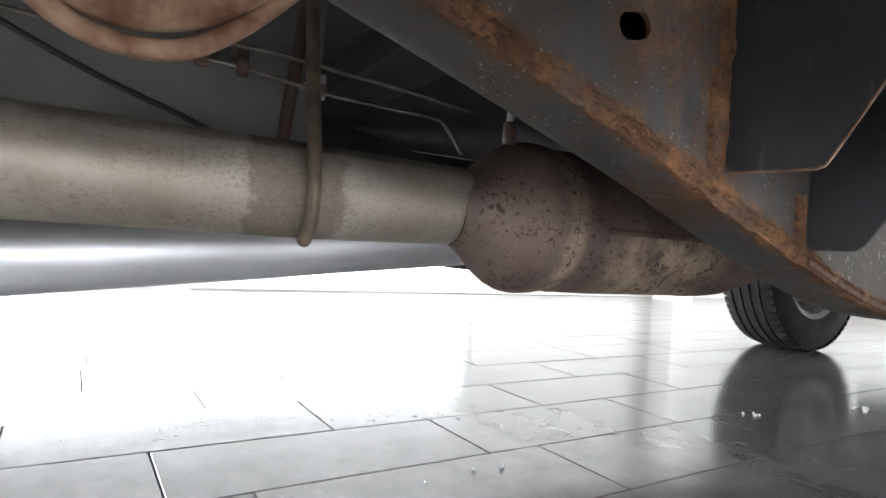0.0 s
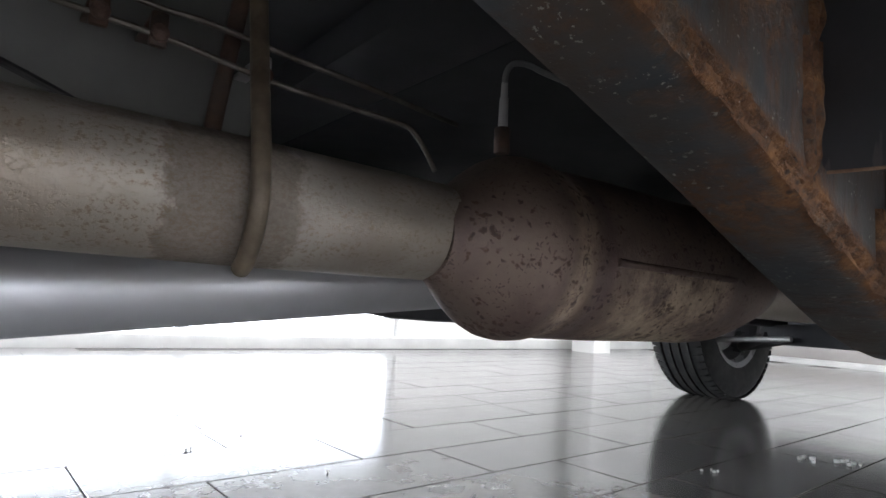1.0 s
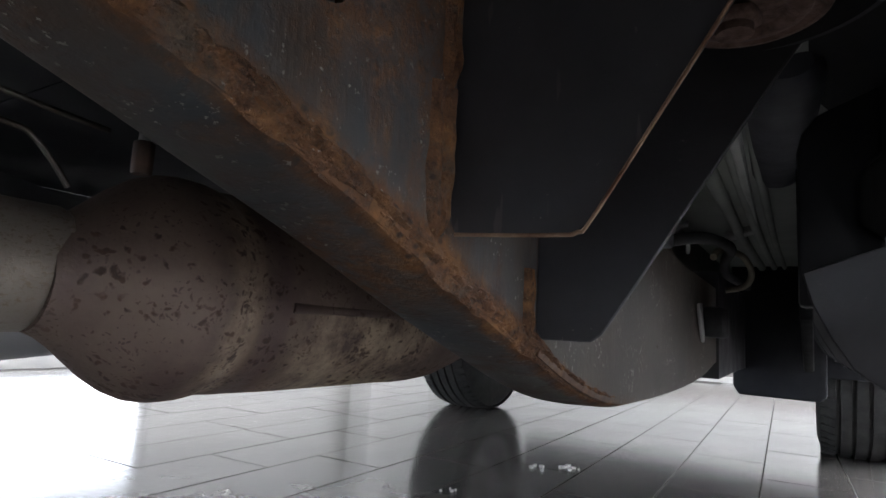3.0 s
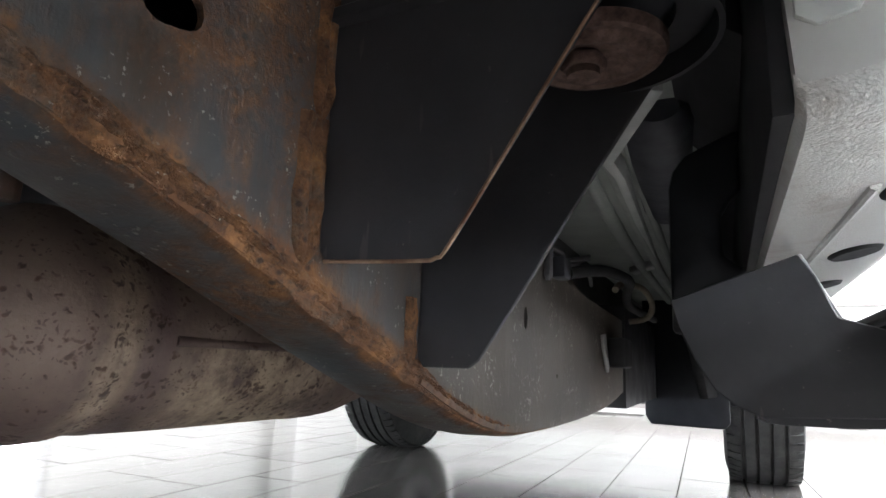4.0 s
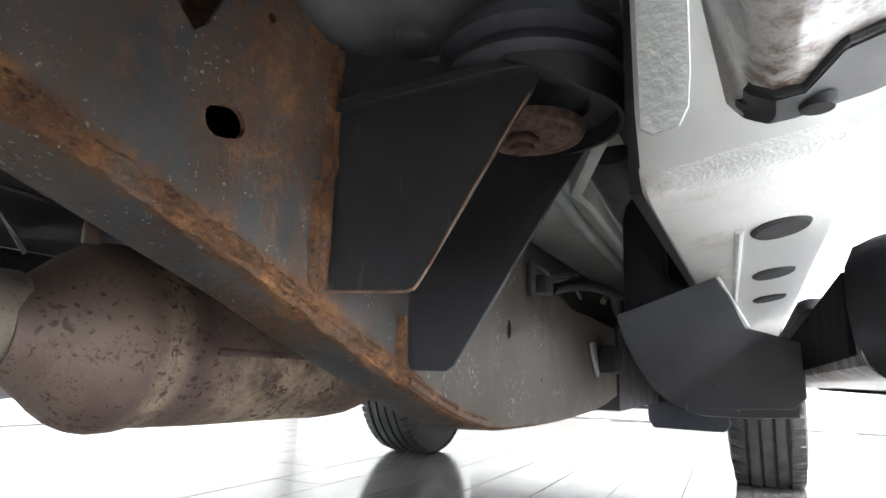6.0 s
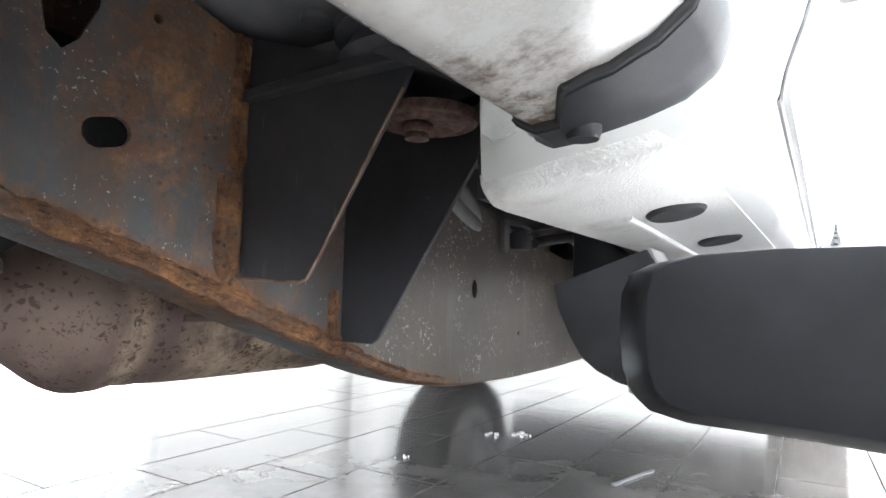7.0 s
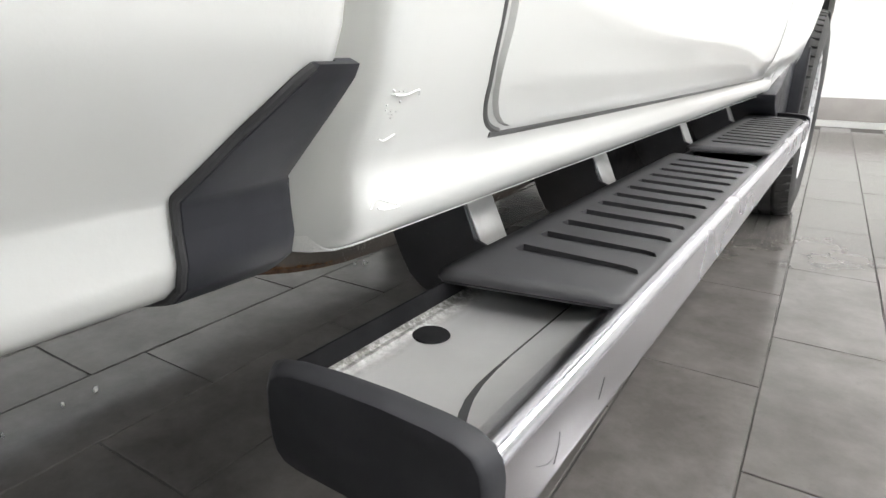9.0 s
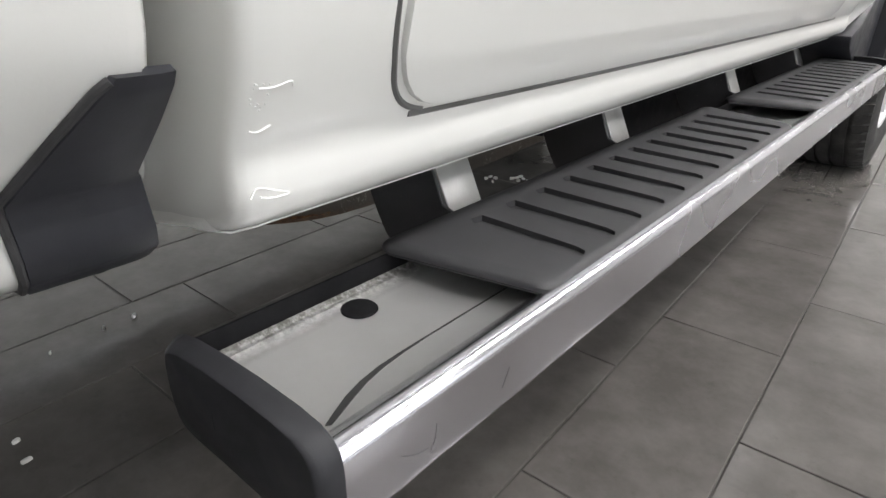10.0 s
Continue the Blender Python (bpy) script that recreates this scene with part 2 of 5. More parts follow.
def m_floor_tile():
    m = mat("grey_porcelain_tile", (0.1, 0.1, 0.1), 0.25, 0, 0.5)
    n = Net(m)
    cloud = n.noise(5.5, 7, 0.68)
    base = n.mix(n.ramp(cloud, 0.35, 0.65), (0.082, 0.076, 0.071), (0.138, 0.129, 0.122))
    base = n.mix(n.ramp(n.rnd(), 0, 1, 0, 0.25), base, (0.120, 0.114, 0.109))
    base = n.mix(n.ramp(n.noise(24, 5, 0.7), 0.60, 0.82, 0, 0.4), base, (0.036, 0.035, 0.033))
    n.colour(base)
    n.rough(n.ramp(n.noise(4, 2, 0.5), 0.3, 0.7, 0.13, 0.17))
    n.bump(n.noise(9, 4), 0.04, 0.004)
    return m


def m_brushed():
    m = mat("satin_aluminium", (0.62, 0.62, 0.61), 0.3, 0.7)
    n = Net(m)
    g = n.noise(300, 3, 0.6, n.stretch((1, 0.5, 1)))
    side = n.ramp(n.axis(0), 0.2425, 0.262, 1, 0.02)
    dirt = n.math("MULTIPLY", n.math("MULTIPLY", n.ramp(n.noise(30, 6, 0.75), 0.20, 0.52), n.ramp(n.noise(180, 4, 0.7), 0.2, 0.55)), side)
    film = n.math("MULTIPLY", n.ramp(n.noise(9, 4, 0.6), 0.4, 0.7), 0.5)
    base = n.mix(film, (0.70, 0.70, 0.695), (0.54, 0.535, 0.525))
    n.colour(n.mix(n.math("MULTIPLY", dirt, 0.85), base, (0.085, 0.082, 0.066)))
    n.rough(n.math("ADD", n.ramp(n.noise(14, 4), 0.3, 0.7, 0.30, 0.37), n.math("MULTIPLY", dirt, 0.4)))
    n.bump(g, 0.05, 0.0006)
    return m


def m_mat_rubber():
    m = mat("grey_ribbed_rubber", (0.06, 0.06, 0.063), 0.55)
    n = Net(m)
    w = n.t.nodes.new("ShaderNodeTexWave")
    w.inputs["Scale"].default_value, w.inputs["Distortion"].default_value = 210, 0.0
    w.bands_direction = "DIAGONAL"
    n.link(n.pos, w.inputs["Vector"])
    n.colour(n.mix(n.ramp(n.noise(12, 4), 0.3, 0.7), (0.028, 0.028, 0.0305), (0.041, 0.041, 0.044)))
    n.bump(w.outputs["Fac"], 0.08, 0.0005)
    return m


def m_tyre():
    m = mat("worn_tyre_rubber", (0.035, 0.035, 0.035), 0.75)
    n = Net(m)
    n.colour(n.mix(n.ramp(n.noise(18, 5, 0.7), 0.4, 0.65), (0.022, 0.022, 0.022), (0.05, 0.049, 0.047)))
    n.bump(n.noise(120, 3), 0.4, 0.0015)
    return m


RUST_RAIL, RAIL_FRONT, CAT, PIPE = m_rail(), m_rail_front(), m_cat(), m_pipe()
WHITE = mat("white_car_paint", (0.67, 0.672, 0.648), 0.3, 0, 0.5, 1.0)
WHITE.node_tree.nodes["Principled BSDF"].inputs["Coat Roughness"].default_value = 0.04
# whiter than the body paint: the film's glints are put into this colour
FILM_GLINT = mat("white_film_glint", (0.93, 0.93, 0.92), 0.2, 0.0, 0.5, 1.0)
UNDER, BED_PAINT = m_underseal(), m_bed_paint()
PANEL_IN = m_simple("pale_primer", (0.47, 0.50, 0.46), (0.33, 0.355, 0.33), 0.5, 0, 6, 0.25, 70)
# near-black underbody parts; it also paints the shade inside the rail hole
DARK_FLOOR = m_simple("dark_underbody_and_shade", (0.019, 0.019, 0.022), (0.034, 0.034, 0.038), 0.6, 0, 5, 0.4, 60)
SHIELD = m_simple("dusty_grey_sheet", (0.11, 0.113, 0.108), (0.16, 0.163, 0.155), 0.55, 0.1, 6, 0.3, 60)
BLACK_PAINT = m_black_steel()
BLACK_PLASTIC = m_simple("black_textured_plastic", (0.018, 0.019, 0.0235), (0.026, 0.0267, 0.032), 0.42, 0, 20, 0.05, 900, 0.3)
GREY_PLASTIC = m_simple("dark_grey_plastic", (0.018, 0.0185, 0.0215), (0.026, 0.0265, 0.030), 0.5, 0, 20, 0.05, 900, 0.3)
RUST = m_rust()
RUST_DUST = m_simple("dusty_brown_rust", (0.12, 0.05, 0.025), (0.31, 0.20, 0.13), 0.8, 0, 45, 0.7, 150)
RUST_DISC = m_simple("rusted_bolt_steel", (0.055, 0.030, 0.023), (0.155, 0.098, 0.078), 0.9, 0.0, 130, 1.0, 260)
ROD = m_simple("brown_stained_rod", (0.12, 0.095, 0.07), (0.24, 0.185, 0.13), 0.55, 0.5, 35, 0.5, 200)
ROD_DARK = m_simple("burnt_rod_steel", (0.06, 0.045, 0.038), (0.12, 0.07, 0.05), 0.6, 0.4, 35, 0.5, 200)
SHAFT = m_simple("satin_grey_shaft", (0.52, 0.52, 0.54), (0.62, 0.62, 0.64), 0.42, 0.5, 5, 0.05, 60)
LINE = m_simple("dull_brake_line", (0.17, 0.155, 0.135), (0.09, 0.075, 0.06), 0.48, 0.7, 40, 0.2, 300)
BODY_GREY = m_simple("grey_body_primer", (0.11, 0.114, 0.125), (0.23, 0.236, 0.248), 0.4, 0, 9, 0.2, 50)
ALU, CHROME = m_brushed(), m_simple("polished_chrome", (0.60, 0.60, 0.64), (0.66, 0.66, 0.70), 0.26, 1.0, 2, 0)
ZINC = m_simple("grey_zinc_plate", (0.42, 0.42, 0.41), (0.52, 0.52, 0.51), 0.45, 0.5, 16, 0.15, 200)
MAT_RUBBER, TYRE = m_mat_rubber(), m_tyre()
RIM = m_simple("silver_alloy", (0.58, 0.58, 0.59), (0.64, 0.64, 0.65), 0.3, 0.35, 10, 0.05, 200)
RUBBER_DUST = m_simple("dusty_blue_black_rubber", (0.048, 0.05, 0.06), (0.085, 0.087, 0.10), 0.5, 0, 25, 0.3, 200)
HARNESS = m_simple("dusty_grey_plastic", (0.13, 0.13, 0.135), (0.20, 0.20, 0.20), 0.5, 0, 30, 0.3, 200)
RUBBER = m_simple("black_rubber", (0.02, 0.02, 0.021), (0.04, 0.04, 0.042), 0.7, 0, 25, 0.3, 200)
HOSE = m_simple("tan_hose", (0.30, 0.26, 0.19), (0.20, 0.17, 0.13), 0.5, 0, 40, 0.2, 200)
FLAT_BLACK = m_simple("flat_black_plastic", (0.008, 0.008, 0.009), (0.014, 0.014, 0.015), 0.7, 0, 25, 0.1, 300, 0.06)
SEALER = m_simple("pale_seam_sealer", (0.56, 0.58, 0.55), (0.68, 0.69, 0.665), 0.45, 0, 22, 1.0, 120)
# grey with the door gap's reflected light put into the colour
GAP_GREY = m_simple("gap_reflection_grey", (0.07, 0.07, 0.068), (0.11, 0.11, 0.107), 0.5, 0, 12, 0.1, 200)
TILE = m_floor_tile()
GROUT = m_simple("dark_grout", (0.06, 0.057, 0.053), (0.085, 0.08, 0.075), 0.9, 0, 20, 0.4, 300)
WALL_WHITE = m_simple("white_wall_paint", (0.78, 0.78, 0.76), (0.82, 0.82, 0.80), 0.7, 0, 2, 0.1, 120)
CEIL_GREY = m_simple("light_grey_ceiling_paint", (0.46, 0.46, 0.46), (0.50, 0.50, 0.50), 0.8, 0, 2, 0.1, 120)
WALL_BASE = m_simple("grey_wall_tile", (0.30, 0.28, 0.27), (0.36, 0.34, 0.32), 0.4, 0, 3, 0.1, 120)
KERB = m_simple("pale_stone_kerb", (0.50, 0.50, 0.49), (0.60, 0.60, 0.58), 0.5, 0, 4, 0.1, 120)
FRAME_W = m_simple("white_window_frame", (0.7, 0.7, 0.7), (0.76, 0.76, 0.76), 0.4, 0, 4, 0.02, 100)
SCRAP = m_simple("pale_plastic_scrap", (0.55, 0.54, 0.52), (0.7, 0.69, 0.66), 0.5, 0, 60, 0.2, 300)


def glow(name, colour, strength):
    m = mat(name, colour, 0.5)
    b = m.node_tree.nodes["Principled BSDF"]
    b.inputs["Emission Color"].default_value = (*colour, 1)
    b.inputs["Emission Strength"].default_value = strength
    return m


DIFFUSER = glow("lit_diffuser", (0.985, 0.99, 1.0), 9.0)
OUTSIDE = glow("bright_haze", (0.88, 0.945, 1.0), 4.5)
GLASS = mat("clear_glass", (1, 1, 1), 0.0)
GLASS.node_tree.nodes["Principled BSDF"].inputs["Transmission Weight"].default_value = 1.0


# ---- mesh helpers ----
def part(name, bm, material, parent=None, label="", smooth=True, angle=40):
    """Link a bmesh as one mesh object, as a part of parent where one is given."""
    bmesh.ops.recalc_face_normals(bm, faces=bm.faces)
    data = bpy.data.meshes.new(name)
    bm.to_mesh(data)
    bm.free()
    data.materials.append(material)
    if smooth:
        data.polygons.foreach_set("use_smooth", [True] * len(data.polygons))
        data.set_sharp_from_angle(angle=radians(angle))
    ob = new(name, data)
    if parent:
        ob.parent = parent
    if label:
        tagged(ob, label)
    return ob


def bevel(bm, width, seg=2, angle=30):
    edges = [e for e in bm.edges if len(e.link_faces) == 2 and e.calc_face_angle() > radians(angle)]
    bmesh.ops.bevel(bm, geom=edges, offset=width, segments=seg, profile=0.5, affect="EDGES", clamp_overlap=True)
    return bm


def box(x0, x1, y0, y1, z0, z1, width=0.0, seg=2, bm=None):
    bm = bm or bmesh.new()
    vs = [bm.verts.new((x, y, z)) for x in (x0, x1) for y in (y0, y1) for z in (z0, z1)]
    for f in ((0, 1, 3, 2), (4, 6, 7, 5), (0, 4, 5, 1), (2, 3, 7, 6), (0, 2, 6, 4), (1, 5, 7, 3)):
        bm.faces.new([vs[i] for i in f])
    if width:
        bmesh.ops.recalc_face_normals(bm, faces=bm.faces)
        bevel(bm, width, seg)
    return bm


def slab(pts, axis, a0, a1, width=0.0, seg=2, bm=None):
    """A flat outline, in the two other axes in their order, drawn out along axis from a0 to a1."""
    bm = bm or bmesh.new()
    place = {"x": lambda p, a: (a, p[0], p[1]), "y": lambda p, a: (p[0], a, p[1]), "z": lambda p, a: (p[0], p[1], a)}[axis]
    lo, hi = [bm.verts.new(place(p, a0)) for p in pts], [bm.verts.new(place(p, a1)) for p in pts]
    n = len(pts)
    bm.faces.new(lo), bm.faces.new(hi[::-1])
    for i in range(n):
        bm.faces.new((lo[i], lo[(i + 1) % n], hi[(i + 1) % n], hi[i]))
    bmesh.ops.recalc_face_normals(bm, faces=bm.faces)
    if width:
        bevel(bm, width, seg)
    return bm


def oval(cx, cy, rx, ry, n=24, turn=0.0):
    c, s = math.cos(turn), math.sin(turn)
    return [(cx + c * rx * math.cos(a) - s * ry * math.sin(a), cy + s * rx * math.cos(a) + c * ry * math.sin(a)) for a in (2 * math.pi * i / n for i in range(n))]


def pill(cx, cy, half, r, n=10, turn=0.0):
    """A slot: two half circles of radius r, half apart from the centre."""
    out = []
    for side in (1, -1):
        for i in range(n):
            a = -math.pi / 2 + math.pi * i / (n - 1) + (0 if side > 0 else math.pi)
            out.append((side * half + r * math.cos(a), r * math.sin(a)))
    c, s = math.cos(turn), math.sin(turn)
    return [(cx + c * u - s * v, cy + s * u + c * v) for u, v in out]


def loft(sections, closed=True, caps=True, bm=None):
    """Skin over rows of points; closed: each row is a ring."""
    bm = bm or bmesh.new()
    rows = [[bm.verts.new(p) for p in s] for s in sections]
    n = len(rows[0])
    for a, b in zip(rows, rows[1:]):
        for i in range(n if closed else n - 1):
            j = (i + 1) % n
            bm.faces.new((a[i], a[j], b[j], b[i]))
    if caps and closed:
        bm.faces.new(rows[0][::-1]), bm.faces.new(rows[-1])
    return bm


def smooth_path(pts, per=6):
    pts = [Vector(p) for p in pts]
    out = []
    for i in range(len(pts) - 1):
        p0, p1, p2, p3 = pts[max(i - 1, 0)], pts[i], pts[i + 1], pts[min(i + 2, len(pts) - 1)]
        for k in range(per):
            t = k / per
            out.append(0.5 * (2 * p1 + (p2 - p0) * t + (2 * p0 - 5 * p1 + 4 * p2 - p3) * t * t + (3 * p1 - p0 - 3 * p2 + p3) * t ** 3))
    return out + [pts[-1]]


def tube(pts, r, seg=12, per=6, bm=None):
    """A round rod or pipe along a smoothed path; r: a radius or one for each point."""
    path = smooth_path(pts, per) if per > 1 else [Vector(p) for p in pts]
    radii = [r] * len(path) if isinstance(r, (int, float)) else list(np.interp(np.linspace(0, 1, len(path)), np.linspace(0, 1, len(r)), r))
    sections, side = [], None
    for i, p in enumerate(path):
        d = (path[min(i + 1, len(path) - 1)] - path[max(i - 1, 0)]).normalized()
        if side is None:
            side = d.orthogonal().normalized()
        side = (side - d * side.dot(d)).normalized()
        up = d.cross(side)
        sections.append([p + float(radii[i]) * (math.cos(2 * math.pi * k / seg) * side + math.sin(2 * math.pi * k / seg) * up) for k in range(seg)])
    return loft(sections, bm=bm)


def turned(profile, centre, axis="y", seg=48, bm=None, caps=True):
    """A body turned on an axis; profile: rows of place along the axis and radius."""
    cx, cy, cz = centre
    rings = []
    for a, r in profile:
        ring = []
        for k in range(seg):
            c, s = r * math.cos(2 * math.pi * k / seg), r * math.sin(2 * math.pi * k / seg)
            ring.append({"x": (cx + a, cy + c, cz + s), "y": (cx + c, cy + a, cz + s), "z": (cx + c, cy + s, cz + a)}[axis])
        rings.append(ring)
    return loft(rings, caps=caps, bm=bm)


def cut(ob, cutters):
    """Cut bodies out of a mesh object for good."""
    for bm in cutters:
        bmesh.ops.recalc_face_normals(bm, faces=bm.faces)
        data = bpy.data.meshes.new("cutter")
        bm.to_mesh(data)
        bm.free()
        tool = new("cutter", data)
        mod = ob.modifiers.new("cut", "BOOLEAN")
        mod.operation, mod.solver, mod.object = "DIFFERENCE", "EXACT", tool
        bpy.context.view_layer.update()
        made = bpy.data.meshes.new_from_object(ob.evaluated_get(bpy.context.evaluated_depsgraph_get()))
        ob.modifiers.clear()
        ob.data = made
        bpy.data.objects.remove(tool)
    ob.data.polygons.foreach_set("use_smooth", [True] * len(ob.data.polygons))
    ob.data.set_sharp_from_angle(angle=radians(35))
    return ob


def value(ob, name, fn):
    """A number at each vertex, worked out from its place."""
    at = ob.data.attributes.new(name, "FLOAT", "POINT")
    at.data.foreach_set("value", [fn(*v.co) for v in ob.data.vertices])


# ---- the room ----
X0, X1, Y0, Y1 = -3.8, 5.6, -7.0, 6.5
floor = tagged(part("floor", box(X0, X1, Y0, Y1, -0.12, -0.0028), GROUT), "showroom floor of grey porcelain tiles", "floor", kind="structure")
tagged(part("ceiling", box(X0 - 0.2, X1 + 0.2, Y0 - 0.2, Y1 + 0.2, CEIL_H, CEIL_H + 0.15), CEIL_GREY), "plain light grey showroom ceiling", "ceiling", kind="structure")
tagged(part("wall_north", box(X0 - 0.2, X1 + 0.2, Y1, Y1 + 0.2, -0.12, CEIL_H), WALL_WHITE), "plain white painted wall", "wall", kind="structure")
# unseen wall, made white to bounce light onto rear-facing parts
tagged(part("unseen_wall_south", box(X0 - 0.2, X1 + 0.2, Y0 - 0.2, Y0, -0.12, CEIL_H), WALL_WHITE), "plain white painted wall", "wall", kind="structure")
# out of view: east wall with a window added as a light source
EY0, EY1, EZ0, EZ1 = -4.5, 5.0, 0.7, 2.5
east = box(X1, X1 + 0.2, EY1, Y1, -0.12, CEIL_H)
box(X1, X1 + 0.2, Y0, EY0, -0.12, CEIL_H, bm=east)
box(X1, X1 + 0.2, EY0, EY1, -0.12, EZ0, bm=east)
box(X1, X1 + 0.2, EY0, EY1, EZ1, CEIL_H, bm=east)
tagged(part("wall_east", east, WALL_WHITE), "unseen white wall with an added row of windows", "wall", kind="structure")
win = tagged(new("added_window"), "added row of unseen windows onto bright daylight", "window", kind="structure")
for k in range(5):
    y = EY0 + 0.03 + k * (EY1 - EY0 - 0.06) / 4
    part("window_frame", box(X1 + 0.05, X1 + 0.14, y - 0.028, y + 0.028, EZ0 + 0.002, EZ1 - 0.002, 0.004), FRAME_W, win)
    if k < 4:
        pane = part("pane", box(X1 + 0.094, X1 + 0.1, y + 0.03, y + (EY1 - EY0 - 0.06) / 4 - 0.03, EZ0 + 0.004, EZ1 - 0.004), GLASS, win)
        pane.visible_shadow = False
# glowing sheet added behind the unseen east window
tagged(part("backdrop", box(X1 + 3.9, X1 + 4.0, -12, 12, -1, 6), OUTSIDE), "bright hazy daylight outside the window", "daylight", kind="structure")
WY0, WY1, WZ1 = -3.4, 2.95, 0.74
west = box(X0 - 0.2, X0, WY1, Y1, -0.12, CEIL_H)
box(X0 - 0.2, X0, Y0, WY0, -0.12, CEIL_H, bm=west)
box(X0 - 0.2, X0, WY0, WY1, -0.12, 0.082, bm=west)
box(X0 - 0.2, X0, WY0, WY1, WZ1, CEIL_H, bm=west)
tagged(part("wall_west", west, WALL_WHITE), "white wall with a long shop window", "wall", kind="structure")
tagged(part("baseboard", box(X0 + 0.003, X0 + 0.02, Y0, Y1, -0.011, 0.08, 0.003), KERB), "pale stone skirting below the window", "skirting", kind="structure")
tagged(part("baseboard", box(X0 + 0.03, X1, Y1 - 0.015, Y1 - 0.002, 0.05, 0.235, 0.003), WALL_BASE), "brown-grey tiled skirting on the white wall", "skirting", kind="structure")
tagged(part("trim", box(X0 + 0.03, X1, Y1 - 0.03, Y1 - 0.003, -0.011, 0.047, 0.004), KERB), "pale stone strip at the foot of the wall", "skirting", kind="structure")
tagged(part("trim", box(X0 + 0.03, X1, Y1 - 0.02, Y1 - 0.002, 1.0, 1.03, 0.003), WALL_BASE), "thin grey strip along the white wall", "trim", kind="structure")
win = tagged(new("window_1"), "large shop window onto bright daylight", "window", kind="structure")
for k in range(5):
    y = WY0 + k * (WY1 - WY0) / 4
    part("window_frame", box(X0 - 0.14, X0 - 0.05, y - 0.03 + (0.032 if k == 0 else 0) - (0.032 if k == 4 else 0), y + 0.03 + (0.032 if k == 0 else 0) - (0.032 if k == 4 else 0), 0.084, WZ1 - 0.002, 0.004), FRAME_W, win)
    if k < 4:
        pane = part("pane", box(X0 - 0.1, X0 - 0.094, y + 0.062, y + (WY1 - WY0) / 4 - 0.062, 0.086, WZ1 - 0.004), GLASS, win)
        pane.visible_shadow = False
tagged(part("backdrop", box(X0 - 4.0, X0 - 3.9, -12, 10, -1, 5), OUTSIDE), "bright hazy daylight outside the window", "daylight", kind="structure")
post = tagged(part("column", box(X0 + 0.25, X0 + 0.5, 4.75, 5.0, -0.011, CEIL_H - 0.002, 0.01), WALL_WHITE), "square white column by the wall", "column", kind="structure")
for lx, ly in LIGHTS:
    lamp = tagged(new("ceiling_light"), "rectangular white ceiling light panel, switched on", "ceiling light", "ceiling lights")
    lamp.location = (lx, ly, CEIL_H)
    fr = box(-0.32, 0.32, -0.62, -0.59, -0.05, -0.001)
    box(-0.32, 0.32, 0.59, 0.62, -0.05, -0.001, bm=fr)
    box(-0.32, -0.295, -0.59, 0.59, -0.05, -0.001, bm=fr)
    box(0.295, 0.32, -0.59, 0.59, -0.05, -0.001, bm=fr)
    part("frame", fr, FRAME_W, lamp)
    part("diffuser", box(-0.294, 0.294, -0.589, 0.589, -0.03, -0.02), DIFFUSER, lamp)

# ---- the truck ----
truck = tagged(new("pickup_truck"), "white pickup truck with rusty chassis and side steps", "pickup truck")
MID = -0.536
RX, RI = -0.058, -0.125
ZB = ((-1.2, 0.80), (-0.3, 0.68), (0.1, 0.575), (0.43, 0.472), (0.51, 0.447), (0.578, 0.424), (0.62, 0.411), (0.70, 0.380), (0.779, 0.353), (0.857, 0.326), (0.93, 0.309), (1.0, 0.301), (1.15, 0.298), (1.3, 0.299), (1.45, 0.305), (1.56, 0.315), (1.64, 0.327), (3.6, 0.33))
ZT = ((-1.2, 0.93), (-0.3, 0.82), (0.3, 0.70), (0.599, 0.613), (0.661, 0.597), (0.98, 0.534), (1.1, 0.505), (1.3, 0.475), (1.65, 0.468), (3.6, 0.47))


def zb(y):
    ys = np.linspace(y - 0.03, y + 0.03, 5)
    return float(np.mean(np.interp(ys, *zip(*ZB))))


def zt(y):
    return float(np.interp(y, *zip(*ZT)))


def rail_rows(y0, y1, step, out=0.0, r=0.010):
    rows = []
    for y in np.arange(y0, y1 + 1e-6, step):
        b, t, xo, xi = zb(y) - out * 0.5, zt(y), RX + out, RI
        rows.append([(xi, y, t), (xi, y, b + r), (xi + 0.3 * r, y, b + 0.3 * r), (xi + r, y, b), (xi + 0.025, y, b - 0.001), (xo - r, y, b), (xo - 0.3 * r, y, b + 0.3 * r), (xo, y, b + r)]
                    + [(xo, y, b + r + (t - b - r) * k / 8) for k in range(1, 9)])
    return rows


rail = part("frame_rail", loft(rail_rows(-1.2, 1.64, 0.02)), RUST_RAIL, truck, "grey chassis rail with rust along its seam")
cut(rail, [slab([(0.505, 0.475), (0.64, 0.435), (0.64, 0.585), (0.505, 0.625)], "x", RI + 0.007, RX - 0.004), slab(pill(0.5715, 0.501, 0.0055, 0.0095, 8, 0.28), "x", RX - 0.062, RX + 0.02),
           slab(oval(0.599, 0.584, 0.0035, 0.0035, 12), "x", RX - 0.03, RX + 0.02),
           slab([(0.543, 0.543), (0.552, 0.552), (0.562, 0.575), (0.566, 0.70), (0.528, 0.70), (0.528, 0.58), (0.534, 0.55)], "x", RX - 0.062, RX + 0.02),
           slab(oval(0.798, 0.356, 0.004, 0.003, 10), "x", RX - 0.03, RX + 0.02)])


